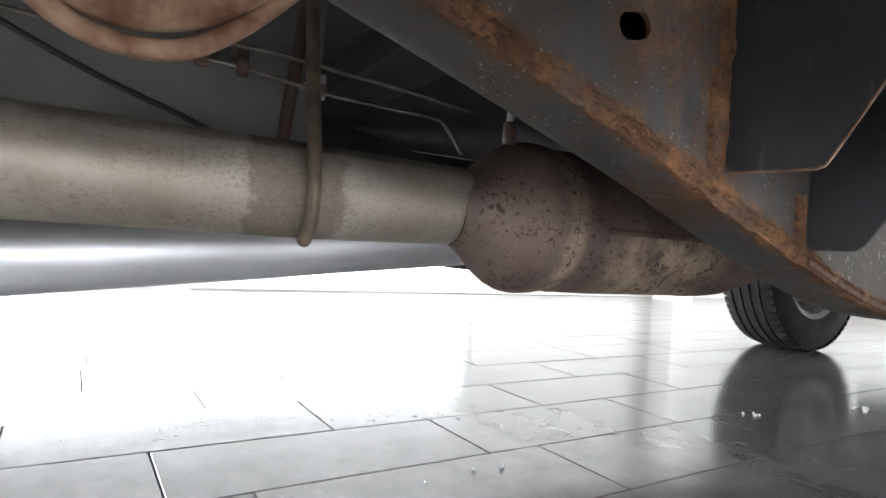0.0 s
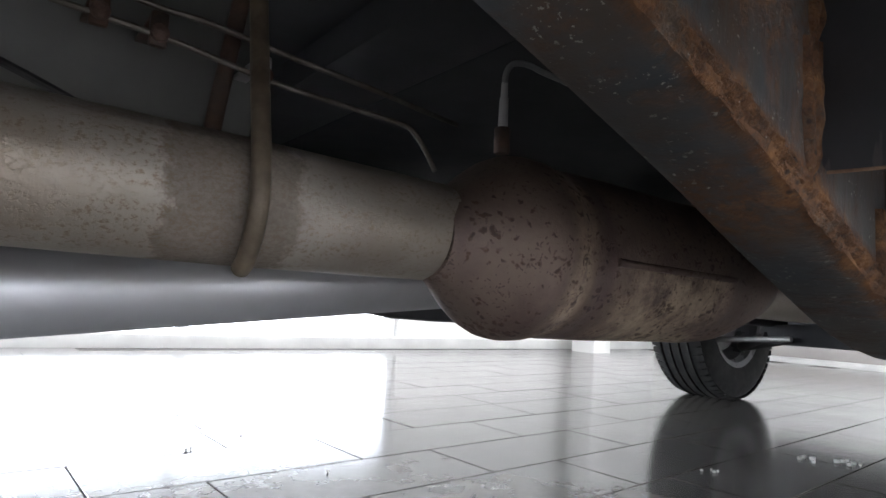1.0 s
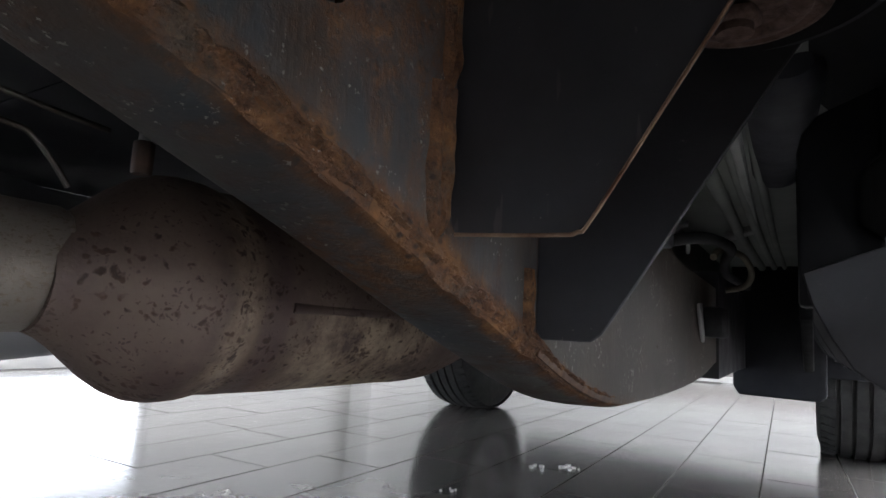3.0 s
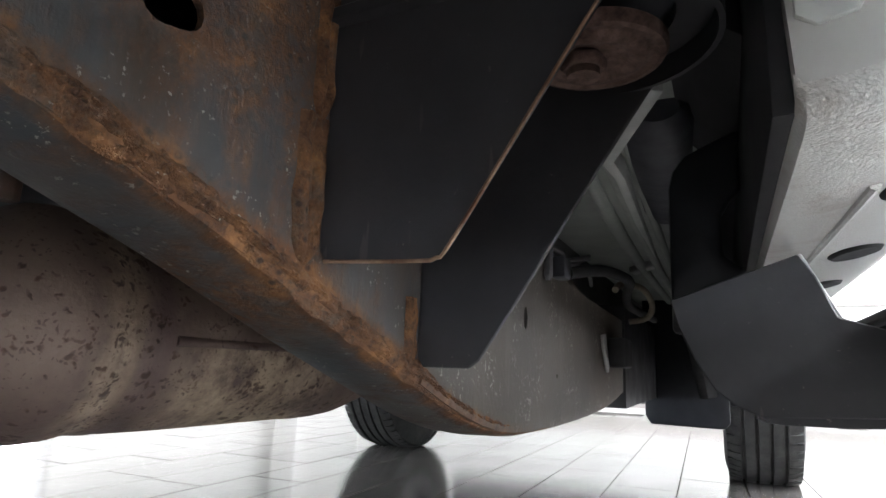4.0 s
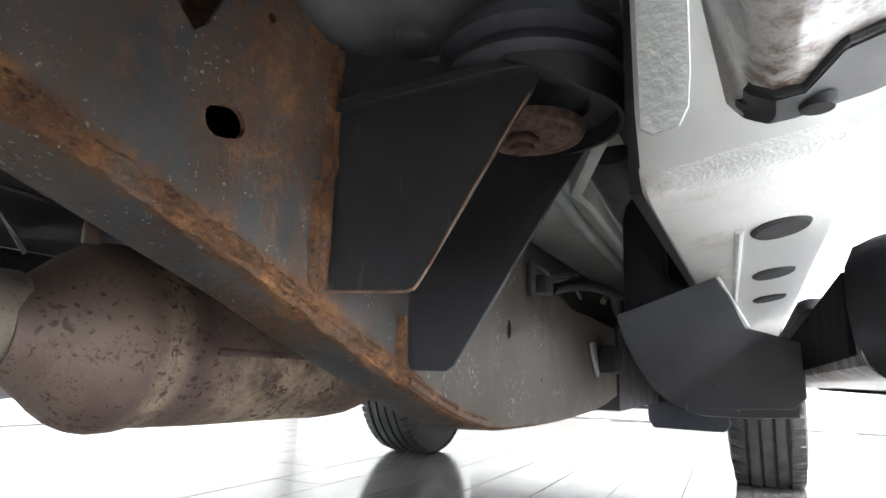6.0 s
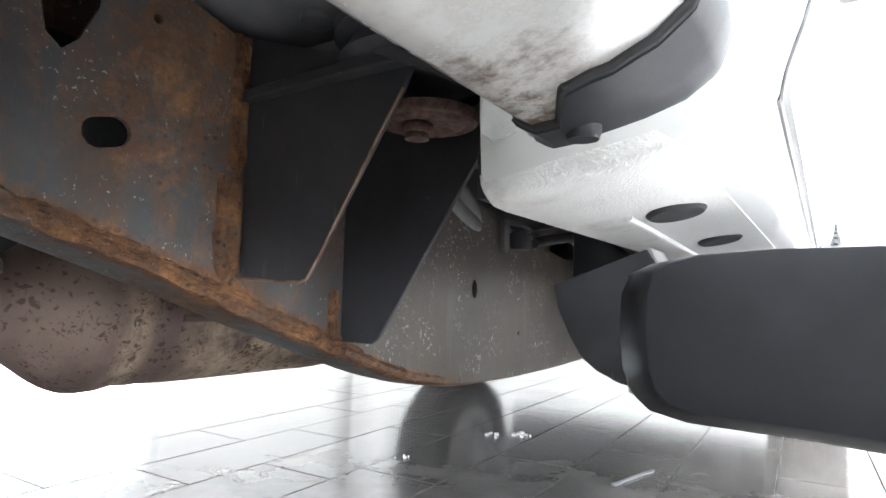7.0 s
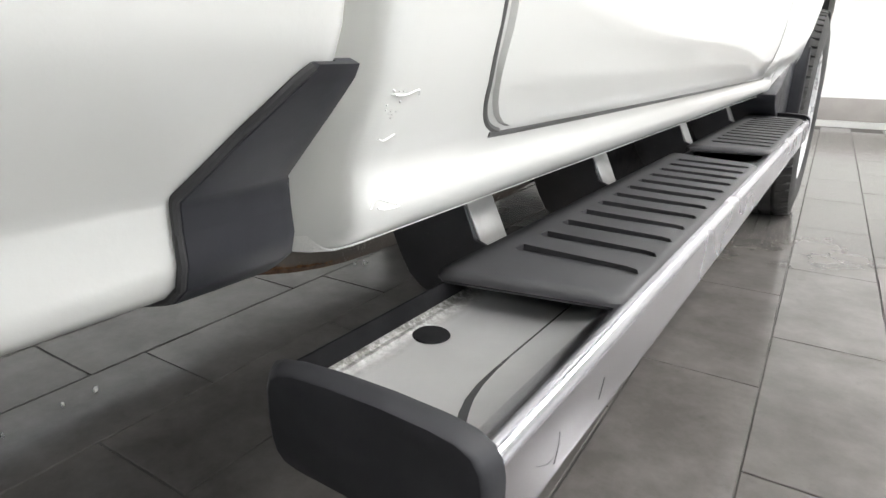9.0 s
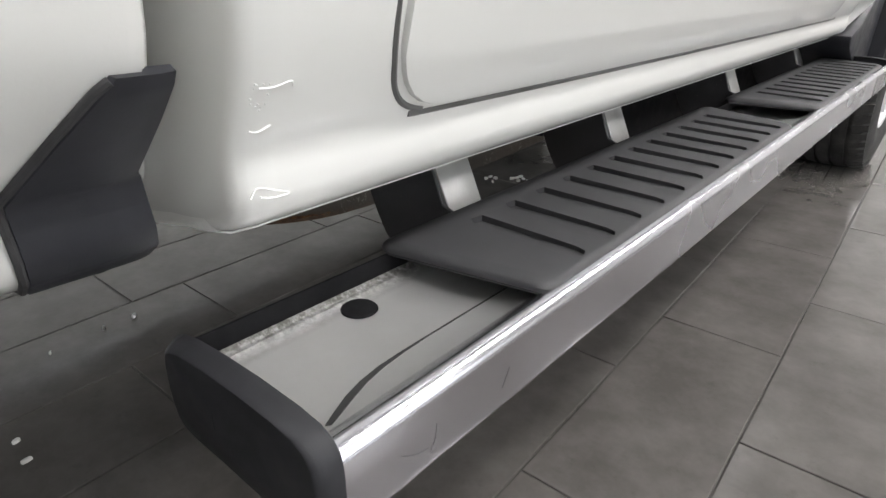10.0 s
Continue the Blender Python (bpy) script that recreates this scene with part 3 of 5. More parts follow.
def rust_near(x, y, z):
    a = math.exp(-((y - 0.665) / 0.045) ** 2) * 0.30 + math.exp(-(((y - 0.59) / 0.06) ** 2 + ((z - 0.50) / 0.028) ** 2)) * 0.24
    return a + 0.15 * max(0.0, min(1.0, (z - zb(y) - 0.06) / 0.06)) * max(0.0, min(1.0, (y - 0.48) / 0.08)) + 0.05 * max(0.0, 1 - (z - zb(y)) / 0.05)


plate = []
for y in np.arange(0.79, 1.641, 0.0125):
    b, t = zb(y) + 0.0045 + 0.0010 * noise.noise((y * 30, 4.0, 1.0)), zt(y)
    plate.append([(RX + 0.0034 - (0.0012 if k == 0 else 0), y, b + (t - b) * (k / 12) ** 1.6) for k in range(13)] + [(RX - 0.001, y, t), (RX - 0.001, y, b)])
front = part("front_section", loft(plate), RAIL_FRONT, rail, "dusty grey front section of the rail")
cut(front, [slab(oval(1.016, 0.418, 0.006, 0.0115, 16), "x", RX - 0.03, RX + 0.02), slab(oval(1.14, 0.36, 0.003, 0.003, 10), "x", RX - 0.02, RX + 0.02)])
cut(rail, [slab(oval(1.016, 0.418, 0.006, 0.0115, 16), "x", RX - 0.03, RX + 0.02)])
value(rail, "edge", lambda x, y, z: math.hypot(max(RX - x, 0), z - zb(y) - 0.008))
value(rail, "rust", rust_near)
value(front, "edge", lambda x, y, z: min(0.0085, math.hypot(max(RX - x, 0), z - zb(y) - 0.004)) if z < zb(y) + 0.006 else math.hypot(max(RX - x, 0), z - zb(y) - 0.004))
part("forward_section", loft([[(x + d, y, z) for x, z in ((-0.125, 0.30), (-0.05, 0.30), (-0.05, 0.50), (-0.125, 0.50))] for y, d in ((1.642, 0), (2.0, -0.01), (3.6, -0.02))]), BLACK_PAINT, rail, "black front part of the rail")
# lap seam with a rough weld along the lower edge
rows = []
for y in np.arange(0.0, 0.985, 0.0026):
    b = zb(y) + 0.008
    out = 0.0032 * max(0.0, min(1.0, (y - 0.778) / 0.012))
    thin = 1 - 0.55 * max(0.0, min(1.0, (y - 0.80) / 0.17))
    ring = []
    for k in range(13):
        f = k / 12 * 2 - 1
        lap = 0.0030 / (1 + math.exp(-16 * (f + 0.12 + 0.25 * noise.noise((y * 60, 7.0, 1.0))))) * (1 - max(0.0, f) ** 2)
        h = lap + (0.0006 + 0.0010 * noise.noise((y * 22, 1.0, 2.0))) * (1 - f * f) + 0.0024 * (noise.noise((y * 75, f * 3.2, 3.1)) + 1.1 * noise.noise((y * 230, f * 8, 8.0))) * (1 - abs(f) ** 3)
        ring.append((RX - 0.0014 + out + h * thin - (0.004 * (f + 0.2) ** 2 if f < -0.2 else 0), y, b + 0.0015 + thin * f * (0.0078 + 0.0035 * noise.noise((y * 34, 0.5, f)) + 0.002 * noise.noise((y * 110, 3.5, f)))))
    rows.append(ring + [(RX - 0.006, y, b + 0.004), (RX - 0.006, y, b - 0.003)])
part("seam_weld", loft(rows), RUST, rail, "rough rusty weld seam")
other = part("frame_rail", loft([[(2 * MID - x, y, z) for x, y, z in r] for r in rail_rows(-1.2, 2.9, 0.1)]), BLACK_PAINT, truck, "dark chassis rail on the far side")

# near-black sheet painting the shade behind the hole in the rail
part("rail_hole_shade", box(-0.1165, -0.1145, 0.508, 0.637, 0.487, 0.575, 0.0005), DARK_FLOOR, rail, "dark sheet standing in for the shade inside the rail")
# cab mount bracket: two plates, a top with a round end, a rubber mount and a bolt
bracket = part("cab_mount_bracket", slab([(RX, 0.424), (RX + 0.004, 0.416), (0.006, 0.4135), (0.013, 0.417), (0.018, 0.424), (0.069, 0.503), (0.090, 0.535), (0.096, 0.548), (RX, 0.600)], "y", 0.673, 0.677, 0.0008, 1), BLACK_PAINT, truck, "black steel cab mount bracket with rusty edges")
part("front_plate", slab([(RX + 0.004, 0.372), (RX + 0.008, 0.365), (-0.018, 0.365), (-0.011, 0.370), (0.011, 0.403), (0.068, 0.492), (0.105, 0.548), (RX + 0.004, 0.56)], "y", 0.780, 0.784, 0.0008, 1), BLACK_PAINT, bracket)
top = [(RX, 0.665), (0.075, 0.660)] + [(0.075 + 0.06 * math.sin(a), 0.72 - 0.06 * math.cos(a)) for a in np.linspace(0.1, math.pi - 0.1, 14)] + [(0.075, 0.785), (RX, 0.785)]
ring = part("top_plate", slab(top, "z", 0.548, 0.556, 0.001, 1), BLACK_PAINT, bracket)
cut(ring, [slab(oval(0.075, 0.72, 0.041, 0.041, 32), "z", 0.53, 0.57)])
lip = [[(0.075 + (0.06 + o) * math.sin(a), 0.72 - (0.06 + o) * math.cos(a), z) for o, z in ((0, 0.5565), (0.003, 0.5565), (0.003, 0.5545 - 0.0205 * min(1.0, a / 0.9)), (0, 0.5545 - 0.0205 * min(1.0, a / 0.9)))] for a in np.linspace(0.05, math.pi - 0.05, 20)]
part("rim_flange", loft(lip), BLACK_PAINT, bracket)
part("washer", turned([(-0.003, 0.002), (-0.003, 0.016), (-0.0050, 0.018), (-0.0058, 0.022), (-0.0048, 0.0265), (-0.0030, 0.028), (-0.0030, 0.031), (-0.0042, 0.0325), (-0.0036, 0.0355), (-0.001, 0.037), (0.003, 0.037), (0.003, 0.002)], (0.075, 0.72, 0.530), "z", 40), RUST_DISC, bracket, "rust-covered round washer")
hexa = slab(oval(0.070, 0.716, 0.0125, 0.0125, 6, 0.3), "z", 0.519, 0.526, 0.0015, 1)
turned([(-0.003, 0.0085), (0.004, 0.0085)], (0.070, 0.716, 0.518), "z", 20, hexa)
part("bolt", hexa, RUST_DISC, bracket, "rusty hexagon bolt head")
part("rubber_mount", turned([(0, 0.03), (0, 0.058), (0.008, 0.064), (0.016, 0.058), (0.020, 0.056), (0.026, 0.066), (0.034, 0.066), (0.04, 0.05), (0.05, 0.05)], (0.075, 0.72, 0.557), "z", 48), RUBBER_DUST, bracket, "round black rubber mount")
for y, z0, z1, w in ((0.6615, 0.413, 0.492, 0.0115), (0.6660, 0.490, 0.600, 0.0075), (0.774, 0.362, 0.412, 0.0060)):
    rows = []
    for z in np.arange(z0, z1, 0.003):
        ring = []
        for k in range(11):
            f = k / 10 * 2 - 1
            end = min(1.0, math.sqrt(max(0.02, (z - z0) / 0.012)))
            ridge = (1 - f * f) * (1 - 0.75 * math.exp(-(f / 0.22) ** 2)) + 0.15 + 0.12 * math.cos(9 * f)
            ring.append((RX + (0.0046 * ridge + 0.0030 * noise.noise((z * 80, f * 3, y)) * (1 - f * f)) * end, y + end * w * f * (1 + 0.22 * noise.noise((z * 55, f, 2.0))), z))
        rows.append(ring + [(RX - 0.004, y, z)])
    part("weld_bead", loft(rows), RUST, bracket, "rusty weld bead")
part("plate_edge", tube([(RX + 0.004, 0.6728, 0.4162), (-0.03, 0.6726, 0.4150), (0.0, 0.6726, 0.4140), (0.010, 0.6725, 0.4150), (0.019, 0.6725, 0.4245), (0.069, 0.6725, 0.503), (0.09, 0.6725, 0.535)], 0.0010, 6, 4), RUST_DUST, bracket, "rust-stained plate edge")

# leaf spring hanger on the rail
loop = tube([(-0.05, 0.02, 0.62), (-0.065, 0.15, 0.52), (-0.08, 0.225, 0.468), (-0.09, 0.265, 0.4525), (-0.095, 0.295, 0.453), (-0.099, 0.33, 0.471), (-0.10, 0.38, 0.515), (-0.10, 0.41, 0.55)], [0.020, 0.017, 0.013, 0.0115, 0.0115, 0.012, 0.013, 0.014], 16, 8)
tube([(-0.072, 0.20, 0.48), (-0.085, 0.243, 0.447), (-0.09, 0.265, 0.4345), (-0.093, 0.288, 0.4318), (-0.096, 0.310, 0.4370), (-0.099, 0.335, 0.455), (-0.10, 0.36, 0.48)], 0.0052, 12, 8, loop)
hanger = part("spring_hanger", loop, RUST_DUST, truck, "rusty spring hanger under the rail")

# exhaust
exhaust = part("exhaust_pipe", turned([(-1.4, 0.0455), (-0.03, 0.0455), (0.20, 0.0455), (0.2, 0.0455), (0.362, 0.0430), (0.366, 0.0415), (0.3665, 0.034)], (-0.342, 0.25, 0.3945), "y", 64), PIPE, truck, "dull silver exhaust pipe with brown stains")
CX, CZ = -0.333, 0.388
prof = [(0.603, 0.036), (0.614, 0.0405), (0.626, 0.049), (0.639, 0.060), (0.652, 0.0710), (0.665, 0.0798), (0.677, 0.0850), (0.688, 0.0868), (0.705, 0.0865), (0.716, 0.0845), (0.722, 0.083), (0.730, 0.0835), (0.742, 0.0845), (0.748, 0.0825), (0.756, 0.0845), (0.80, 0.0855), (0.96, 0.0855), (0.985, 0.0865), (0.995, 0.0845), (1.005, 0.086), (1.04, 0.0835), (1.09, 0.073), (1.15, 0.058), (1.18, 0.048)]
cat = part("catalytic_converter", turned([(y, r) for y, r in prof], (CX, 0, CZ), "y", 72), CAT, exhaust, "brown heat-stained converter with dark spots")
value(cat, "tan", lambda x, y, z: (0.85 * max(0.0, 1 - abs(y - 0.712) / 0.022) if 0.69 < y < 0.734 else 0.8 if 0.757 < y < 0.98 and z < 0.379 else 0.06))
part("front_pipe", tube([(CX, 1.17, CZ), (CX, 1.35, CZ - 0.003), (CX - 0.01, 1.6, CZ), (CX - 0.06, 1.95, CZ + 0.02), (CX - 0.08, 2.5, CZ + 0.08)], 0.0475, 32, 6), PIPE, exhaust, "silver front exhaust pipe")
rows = []
random.seed(7)
for k in range(60):
    a = 2 * math.pi * k / 60
    ring = []
    for j in range(6):
        t = 2 * math.pi * j / 6
        rr, hh = 0.0410 + (0.0025 + 0.0004 * random.random()) * math.cos(t), (0.004 + 0.0004 * random.random()) * math.sin(t)
        ring.append((-0.3415 + rr * math.cos(a), 0.615 + hh, 0.394 + rr * math.sin(a)))
    rows.append(ring)
part("weld_ring", loft(rows + [rows[0]], caps=False), PIPE, exhaust, "crusted weld ring")
rows = []
for y in np.arange(0.757, 0.985, 0.006):
    rows.append([(CX + (0.0853 + o) * math.cos(a), y, CZ + (0.0853 + o) * math.sin(a)) for a, o in ((-0.170, -0.0008), (-0.150, 0.0011 + 0.0005 * noise.noise((y * 90, 1, 1))), (-0.115, 0.0016 + 0.0006 * noise.noise((y * 70, 5, 1))), (-0.085, 0.0009), (-0.07, -0.0008), (-0.12, -0.0015))])
part("body_seam", loft(rows), CAT, cat, "lengthwise folded seam of the converter")
hook = part("hanger_rod", tube([(-0.362, 0.442, 0.66), (-0.345, 0.441, 0.59), (-0.315, 0.439, 0.49), (-0.2895, 0.437, 0.412), (-0.2885, 0.437, 0.379), (-0.302, 0.438, 0.355), (-0.316, 0.439, 0.3465)], 0.0064, 14, 6), ROD, exhaust, "brown bent hanger rod")
part("hanger_rod", tube([(-0.37, 0.452, 0.66), (-0.385, 0.444, 0.55), (-0.40, 0.437, 0.46), (-0.40, 0.436, 0.41)], 0.0068, 14, 6), ROD_DARK, exhaust, "dark rusty hanger rod")
sensor = part("oxygen_sensor", slab(oval(-0.291, 0.645, 0.0074, 0.0074, 6), "z", 0.462, 0.485, 0.001, 1), ROD_DARK, exhaust, "oxygen sensor with a steel sleeve and wire")
part("sleeve", turned([(0, 0.003), (0, 0.0042), (0.026, 0.0038), (0.028, 0.003), (0.040, 0.0028)], (-0.291, 0.645, 0.485), "z", 16), ZINC, exhaust, "shiny steel sensor sleeve")
part("sensor_wire", tube([(-0.291, 0.645, 0.520), (-0.290, 0.645, 0.533), (-0.287, 0.650, 0.5425), (-0.280, 0.660, 0.543), (-0.268, 0.667, 0.535), (-0.255, 0.673, 0.527), (-0.235, 0.680, 0.517), (-0.19, 0.70, 0.512), (-0.128, 0.74, 0.51)], 0.0026, 8, 6), HARNESS, exhaust, "thin grey sensor wire")

# propeller shaft
shaft = part("propeller_shaft", tube([(MID, -1.2, 0.175), (MID, 1.75, 0.465)], 0.042, 40, 1), SHAFT, truck, "satin grey propeller shaft")
part("gearbox", turned([(1.55, 0.05), (1.58, 0.085), (1.75, 0.095), (1.8, 0.13), (2.2, 0.15), (2.5, 0.16), (2.5, 0.02)], (MID, 0, 0.50), "y", 28), DARK_FLOOR, truck, "dark gearbox casing")
part("crossmember", box(-0.95, -0.12, 1.42, 1.50, 0.47, 0.535, 0.008), BLACK_PAINT, truck, "black chassis crossmember")
part("front_crossmember", loft([[(x, y, z) for y, z in ((2.78, 0.26), (3.12, 0.26), (3.12, 0.34), (2.78, 0.34))] for x in (-1.0, -0.85, MID, -0.22, -0.07)]), DARK_FLOOR, truck, "dark front crossmember")

# sheet metal above the exhaust, brake lines and their clips
shield = part("heat_shield", loft([[(x, y, z) for x, z in ((-0.41, 0.66), (-0.425, 0.60), (-0.435, 0.50), (-0.46, 0.44), (-0.464, 0.44), (-0.44, 0.505), (-0.43, 0.60), (-0.414, 0.662))] for y in (-1.0, -0.3, 0.2, 0.44, 0.482)]), SHIELD, truck, "dusty grey sheet panel beside the shaft")
for pts in ([(0.05, 0.527), (0.25, 0.514), (0.33, 0.510), (0.39, 0.507), (0.431, 0.502), (0.471, 0.4975), (0.53, 0.4955), (0.589, 0.494), (0.605, 0.489), (0.621, 0.474), (0.634, 0.458)],
            [(0.05, 0.552), (0.25, 0.540), (0.334, 0.532), (0.379, 0.528), (0.415, 0.5285), (0.471, 0.5235), (0.56, 0.5175), (0.616, 0.5125), (0.66, 0.511)]):
    part("brake_line", tube([(-0.375 - 0.1 * max(0, y - 0.61), y + 0.006, z + 0.001) for y, z in pts], 0.0025, 8, 6), LINE, truck, "thin stained brake line")
for y, z, m in ((0.350, 0.517, ROD_DARK), (0.387, 0.514, ROD_DARK), (0.464, 0.506, ZINC)):
    clip = part("line_clip", box(-0.3795, -0.3725, y - 0.006, y + 0.006, z - 0.014, z + 0.012, 0.002), m, truck, "small metal line clip")
    box_top = part("clip_tab", box(-0.43, -0.380, y - 0.006, y + 0.006, z + 0.006, z + 0.010, 0.001), m, clip)
    part("clip_bolt", turned([(-0.002, 0.0), (-0.002, 0.0055), (0.003, 0.0065), (0.006, 0.006), (0.0075, 0.004), (0.008, 0.0)], (-0.374, y, z - 0.005), "x", 12), RUST_DISC, clip, "rusty clip bolt")
part("cable", tube([(-0.40, -0.1, 0.66), (-0.385, 0.05, 0.60), (-0.385, 0.16, 0.53), (-0.395, 0.26, 0.485), (-0.41, 0.34, 0.46), (-0.43, 0.4, 0.44)], 0.003, 8, 6), RUBBER, truck, "thin black cable")

# floor pans
pan = part("cab_floor", loft([[(x, y, z) for y, z in ((0.705, 0.615), (0.72, 0.60), (1.0, 0.60), (1.3, 0.585), (2.6, 0.585), (2.6, 0.64), (0.705, 0.64))] for x in (-0.115, -0.05, 0.03, 0.143)]), PANEL_IN, truck, "pale grey cab floor pressing")
part("tunnel_floor", box(-1.19, -0.116, 0.705, 2.6, 0.60, 0.64, 0.004), DARK_FLOOR, truck, "near-black cab floor")
for x, w in ((-0.005, 0.010), (0.025, 0.008), (0.05, 0.006)):
    part("floor_rib", tube([(x, 0.95, 0.601), (x, 1.05, 0.592), (x - 0.004, 1.3, 0.58), (x - 0.012, 1.8, 0.578), (x - 0.012, 2.3, 0.582)], w, 10, 4), PANEL_IN, pan)
strip_in = [(0.086, 0.860), (0.024, 1.008), (0.029, 1.066), (0.011, 1.62), (-0.046, 1.70)]
strip_out = [(-0.038, 1.735), (0.020, 1.645), (0.040, 1.066), (0.038, 1.012), (0.098, 0.868)]
part("floor_channel", slab(strip_in + strip_out, "z", 0.572, 0.598, 0.003), SEALER, pan, "pale folded channel")
part("air_duct", loft([[(cx + 0.031 * math.cos(a) * k, y, 0.592 + 0.020 * math.sin(a) * k) for a in np.linspace(0, 2 * math.pi, 20, endpoint=False)] for y, k, cx in ((0.940, 0.6, 0.086), (0.950, 0.88, 0.085), (0.975, 1.0, 0.083), (1.12, 1.0, 0.074), (1.26, 0.98, 0.066), (1.30, 0.85, 0.064), (1.312, 0.55, 0.064))]), RUBBER_DUST, truck, "dusty rounded duct under the cab floor")
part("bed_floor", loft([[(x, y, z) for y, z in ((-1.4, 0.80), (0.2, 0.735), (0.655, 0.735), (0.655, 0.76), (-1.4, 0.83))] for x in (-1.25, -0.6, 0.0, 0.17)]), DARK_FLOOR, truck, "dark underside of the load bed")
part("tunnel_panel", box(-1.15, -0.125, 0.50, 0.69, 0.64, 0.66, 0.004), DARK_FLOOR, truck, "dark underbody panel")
dome = part("body_crossbar", loft([[(x, y, z) for y, z in ((0.60, 0.70), (0.615, 0.640), (0.64, 0.618), (0.72, 0.604), (0.79, 0.606), (0.80, 0.66), (0.80, 0.70))] for x in (-0.115, -0.09, -0.04, 0.05, 0.140)]), BODY_GREY, truck, "grey body crossbar over the mount")
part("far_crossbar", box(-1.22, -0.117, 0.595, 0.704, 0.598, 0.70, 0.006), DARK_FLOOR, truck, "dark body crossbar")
part("floor_dome", turned([(-0.003, 0.0), (-0.003, 0.008), (0.0, 0.0125), (0.012, 0.014)], (-0.006, 0.690, 0.606), "z", 24), BODY_GREY, dome, "small round pressing")
part("underbody_wall", box(-1.2, -1.19, 0.72, 2.6, 0.46, 0.60), DARK_FLOOR, truck, "dark inner sill on the far side")

# ---- cab ----
SILL = ((0.1545, 0.62), (0.1550, 0.50), (0.1568, 0.4600), (0.1603, 0.4552), (0.174, 0.4565), (0.194, 0.461), (0.215, 0.466), (0.238, 0.4695), (0.258, 0.4745), (0.2725, 0.481), (0.282, 0.490), (0.2845, 0.500), (0.2840, 0.511), (0.2835, 0.520))
SIDE = ((0.2860, 0.527), (0.300, 0.560), (0.308, 0.59), (0.315, 0.63), (0.321, 0.70), (0.325, 0.80), (0.325, 1.0), (0.30, 1.25))


def cab_row(y, pull=0.0, low=0.0):
    out = []
    for x, z in SILL + SIDE:
        zz = max(z, low)
        f = max(0.0, min(1.0, (x - 0.1545) / 0.08))
        out.append((x - pull * f, y, zz + pull * (1 - min(1, max(0, (zz - 0.456) / 0.06)))))
    return out


def solid_shell(rows, inset, bm=None):
    """An outer skin of rows with an inner skin set in along x, closed at the ends."""
    return loft([r + [(p[0] - inset, p[1], p[2] + 0.006) for p in reversed(r)] for r in rows], bm=bm)


rows = [cab_row(0.6555, 0.012), cab_row(0.6565, 0.007), cab_row(0.659, 0.0035), cab_row(0.664, 0.001), cab_row(0.678, 0.0), cab_row(0.70)] + [cab_row(y) for y in (0.74, 0.80, 0.9, 1.1, 1.4, 1.7, 2.0, 2.20)]
shell = []
for r in rows:
    shell.append(r + [(-1.2, r[0][1], 1.25), (-1.2, r[0][1], 0.62)])
cab = part("cab", loft(shell), WHITE, truck, "glossy white cab body")
# textured coating under the sill and behind the cab
under = [[(x - 0.0006, y - 0.0004, z - 0.0015) for x, y, z in cab_row(y, pull)[2:9]] for y, pull in ((0.6556, 0.012), (0.6565, 0.007), (0.659, 0.0035), (0.664, 0.001), (0.678, 0.0), (0.70, 0.0), *((v, 0.0) for v in np.linspace(0.74, 2.18, 24)))]
part("sill_coating", loft([r + [(p[0], p[1], p[2] + 0.001) for p in reversed(r)] for r in under]), UNDER, cab, "white rough sill coating with dirt")
back = [(0.1575, 0.4915), (0.164, 0.487), (0.177, 0.490), (0.182, 0.50), (0.184, 0.52), (0.185, 0.56), (0.185, 0.62), (0.185, 0.75), (0.1575, 0.75)]
part("cab_back", slab(back, "y", 0.6525, 0.6550, 0.0004, 1), SEALER, cab, "rough white rear face of the cab corner")
part("back_panel", box(-0.115, 0.142, 0.648, 0.6535, 0.64, 0.73), PANEL_IN, cab, "pale rear panel of the cab")
part("inner_sill_face", box(0.1490, 0.1572, 0.664, 2.18, 0.4590, 0.625, 0.001), DARK_FLOOR, cab, "near-black inner face of the sill")
part("inner_sill_panel", slab([(0.100, 0.5985), (0.118, 0.5960), (0.1485, 0.572), (0.1485, 0.5995)], "y", 0.806, 2.0, 0.002), DARK_FLOOR, cab, "near-black panel inside the sill")
# lamp glints on lifted, bubbled clear film at the cab corner, painted white
def on_side(y, z, off=0.0004):
    pts = SILL[8:] + SIDE
    return (float(np.interp(z, [q[1] for q in pts], [q[0] for q in pts])) + off, y, z)


for pts in ([(0.666, 0.557), (0.674, 0.5565), (0.683, 0.5585), (0.685, 0.556)], [(0.663, 0.5365), (0.668, 0.5350), (0.675, 0.5375)], [(0.6625, 0.5010), (0.667, 0.5055), (0.676, 0.5025), (0.686, 0.4985), (0.675, 0.4985), (0.668, 0.5005)]):
    part("film_wrinkle", tube([on_side(y, z, 0.0) for y, z in pts], 0.0005, 6, 5), FILM_GLINT, cab, "white glint painted along a lifted film edge")
rng = random.Random(5)
for k in range(16):
    y, z, r = rng.uniform(0.662, 0.672), rng.uniform(0.546, 0.560), rng.uniform(0.0003, 0.0006)
    part("film_bubble", turned([(-0.0005, 0.0), (-0.0005, r), (0.0002, r * 0.8), (0.0005, 0.0)], on_side(y, z, 0.0), "x", 10), FILM_GLINT, cab, "small white glint on an air bubble")
part("pinch_flange", tube([(0.200, 0.772, 0.4605), (0.192, 1.0, 0.459), (0.182, 1.3, 0.4575), (0.172, 1.7, 0.456), (0.165, 2.15, 0.4555)], 0.0028, 8, 6), UNDER, cab, "white welded sill seam")
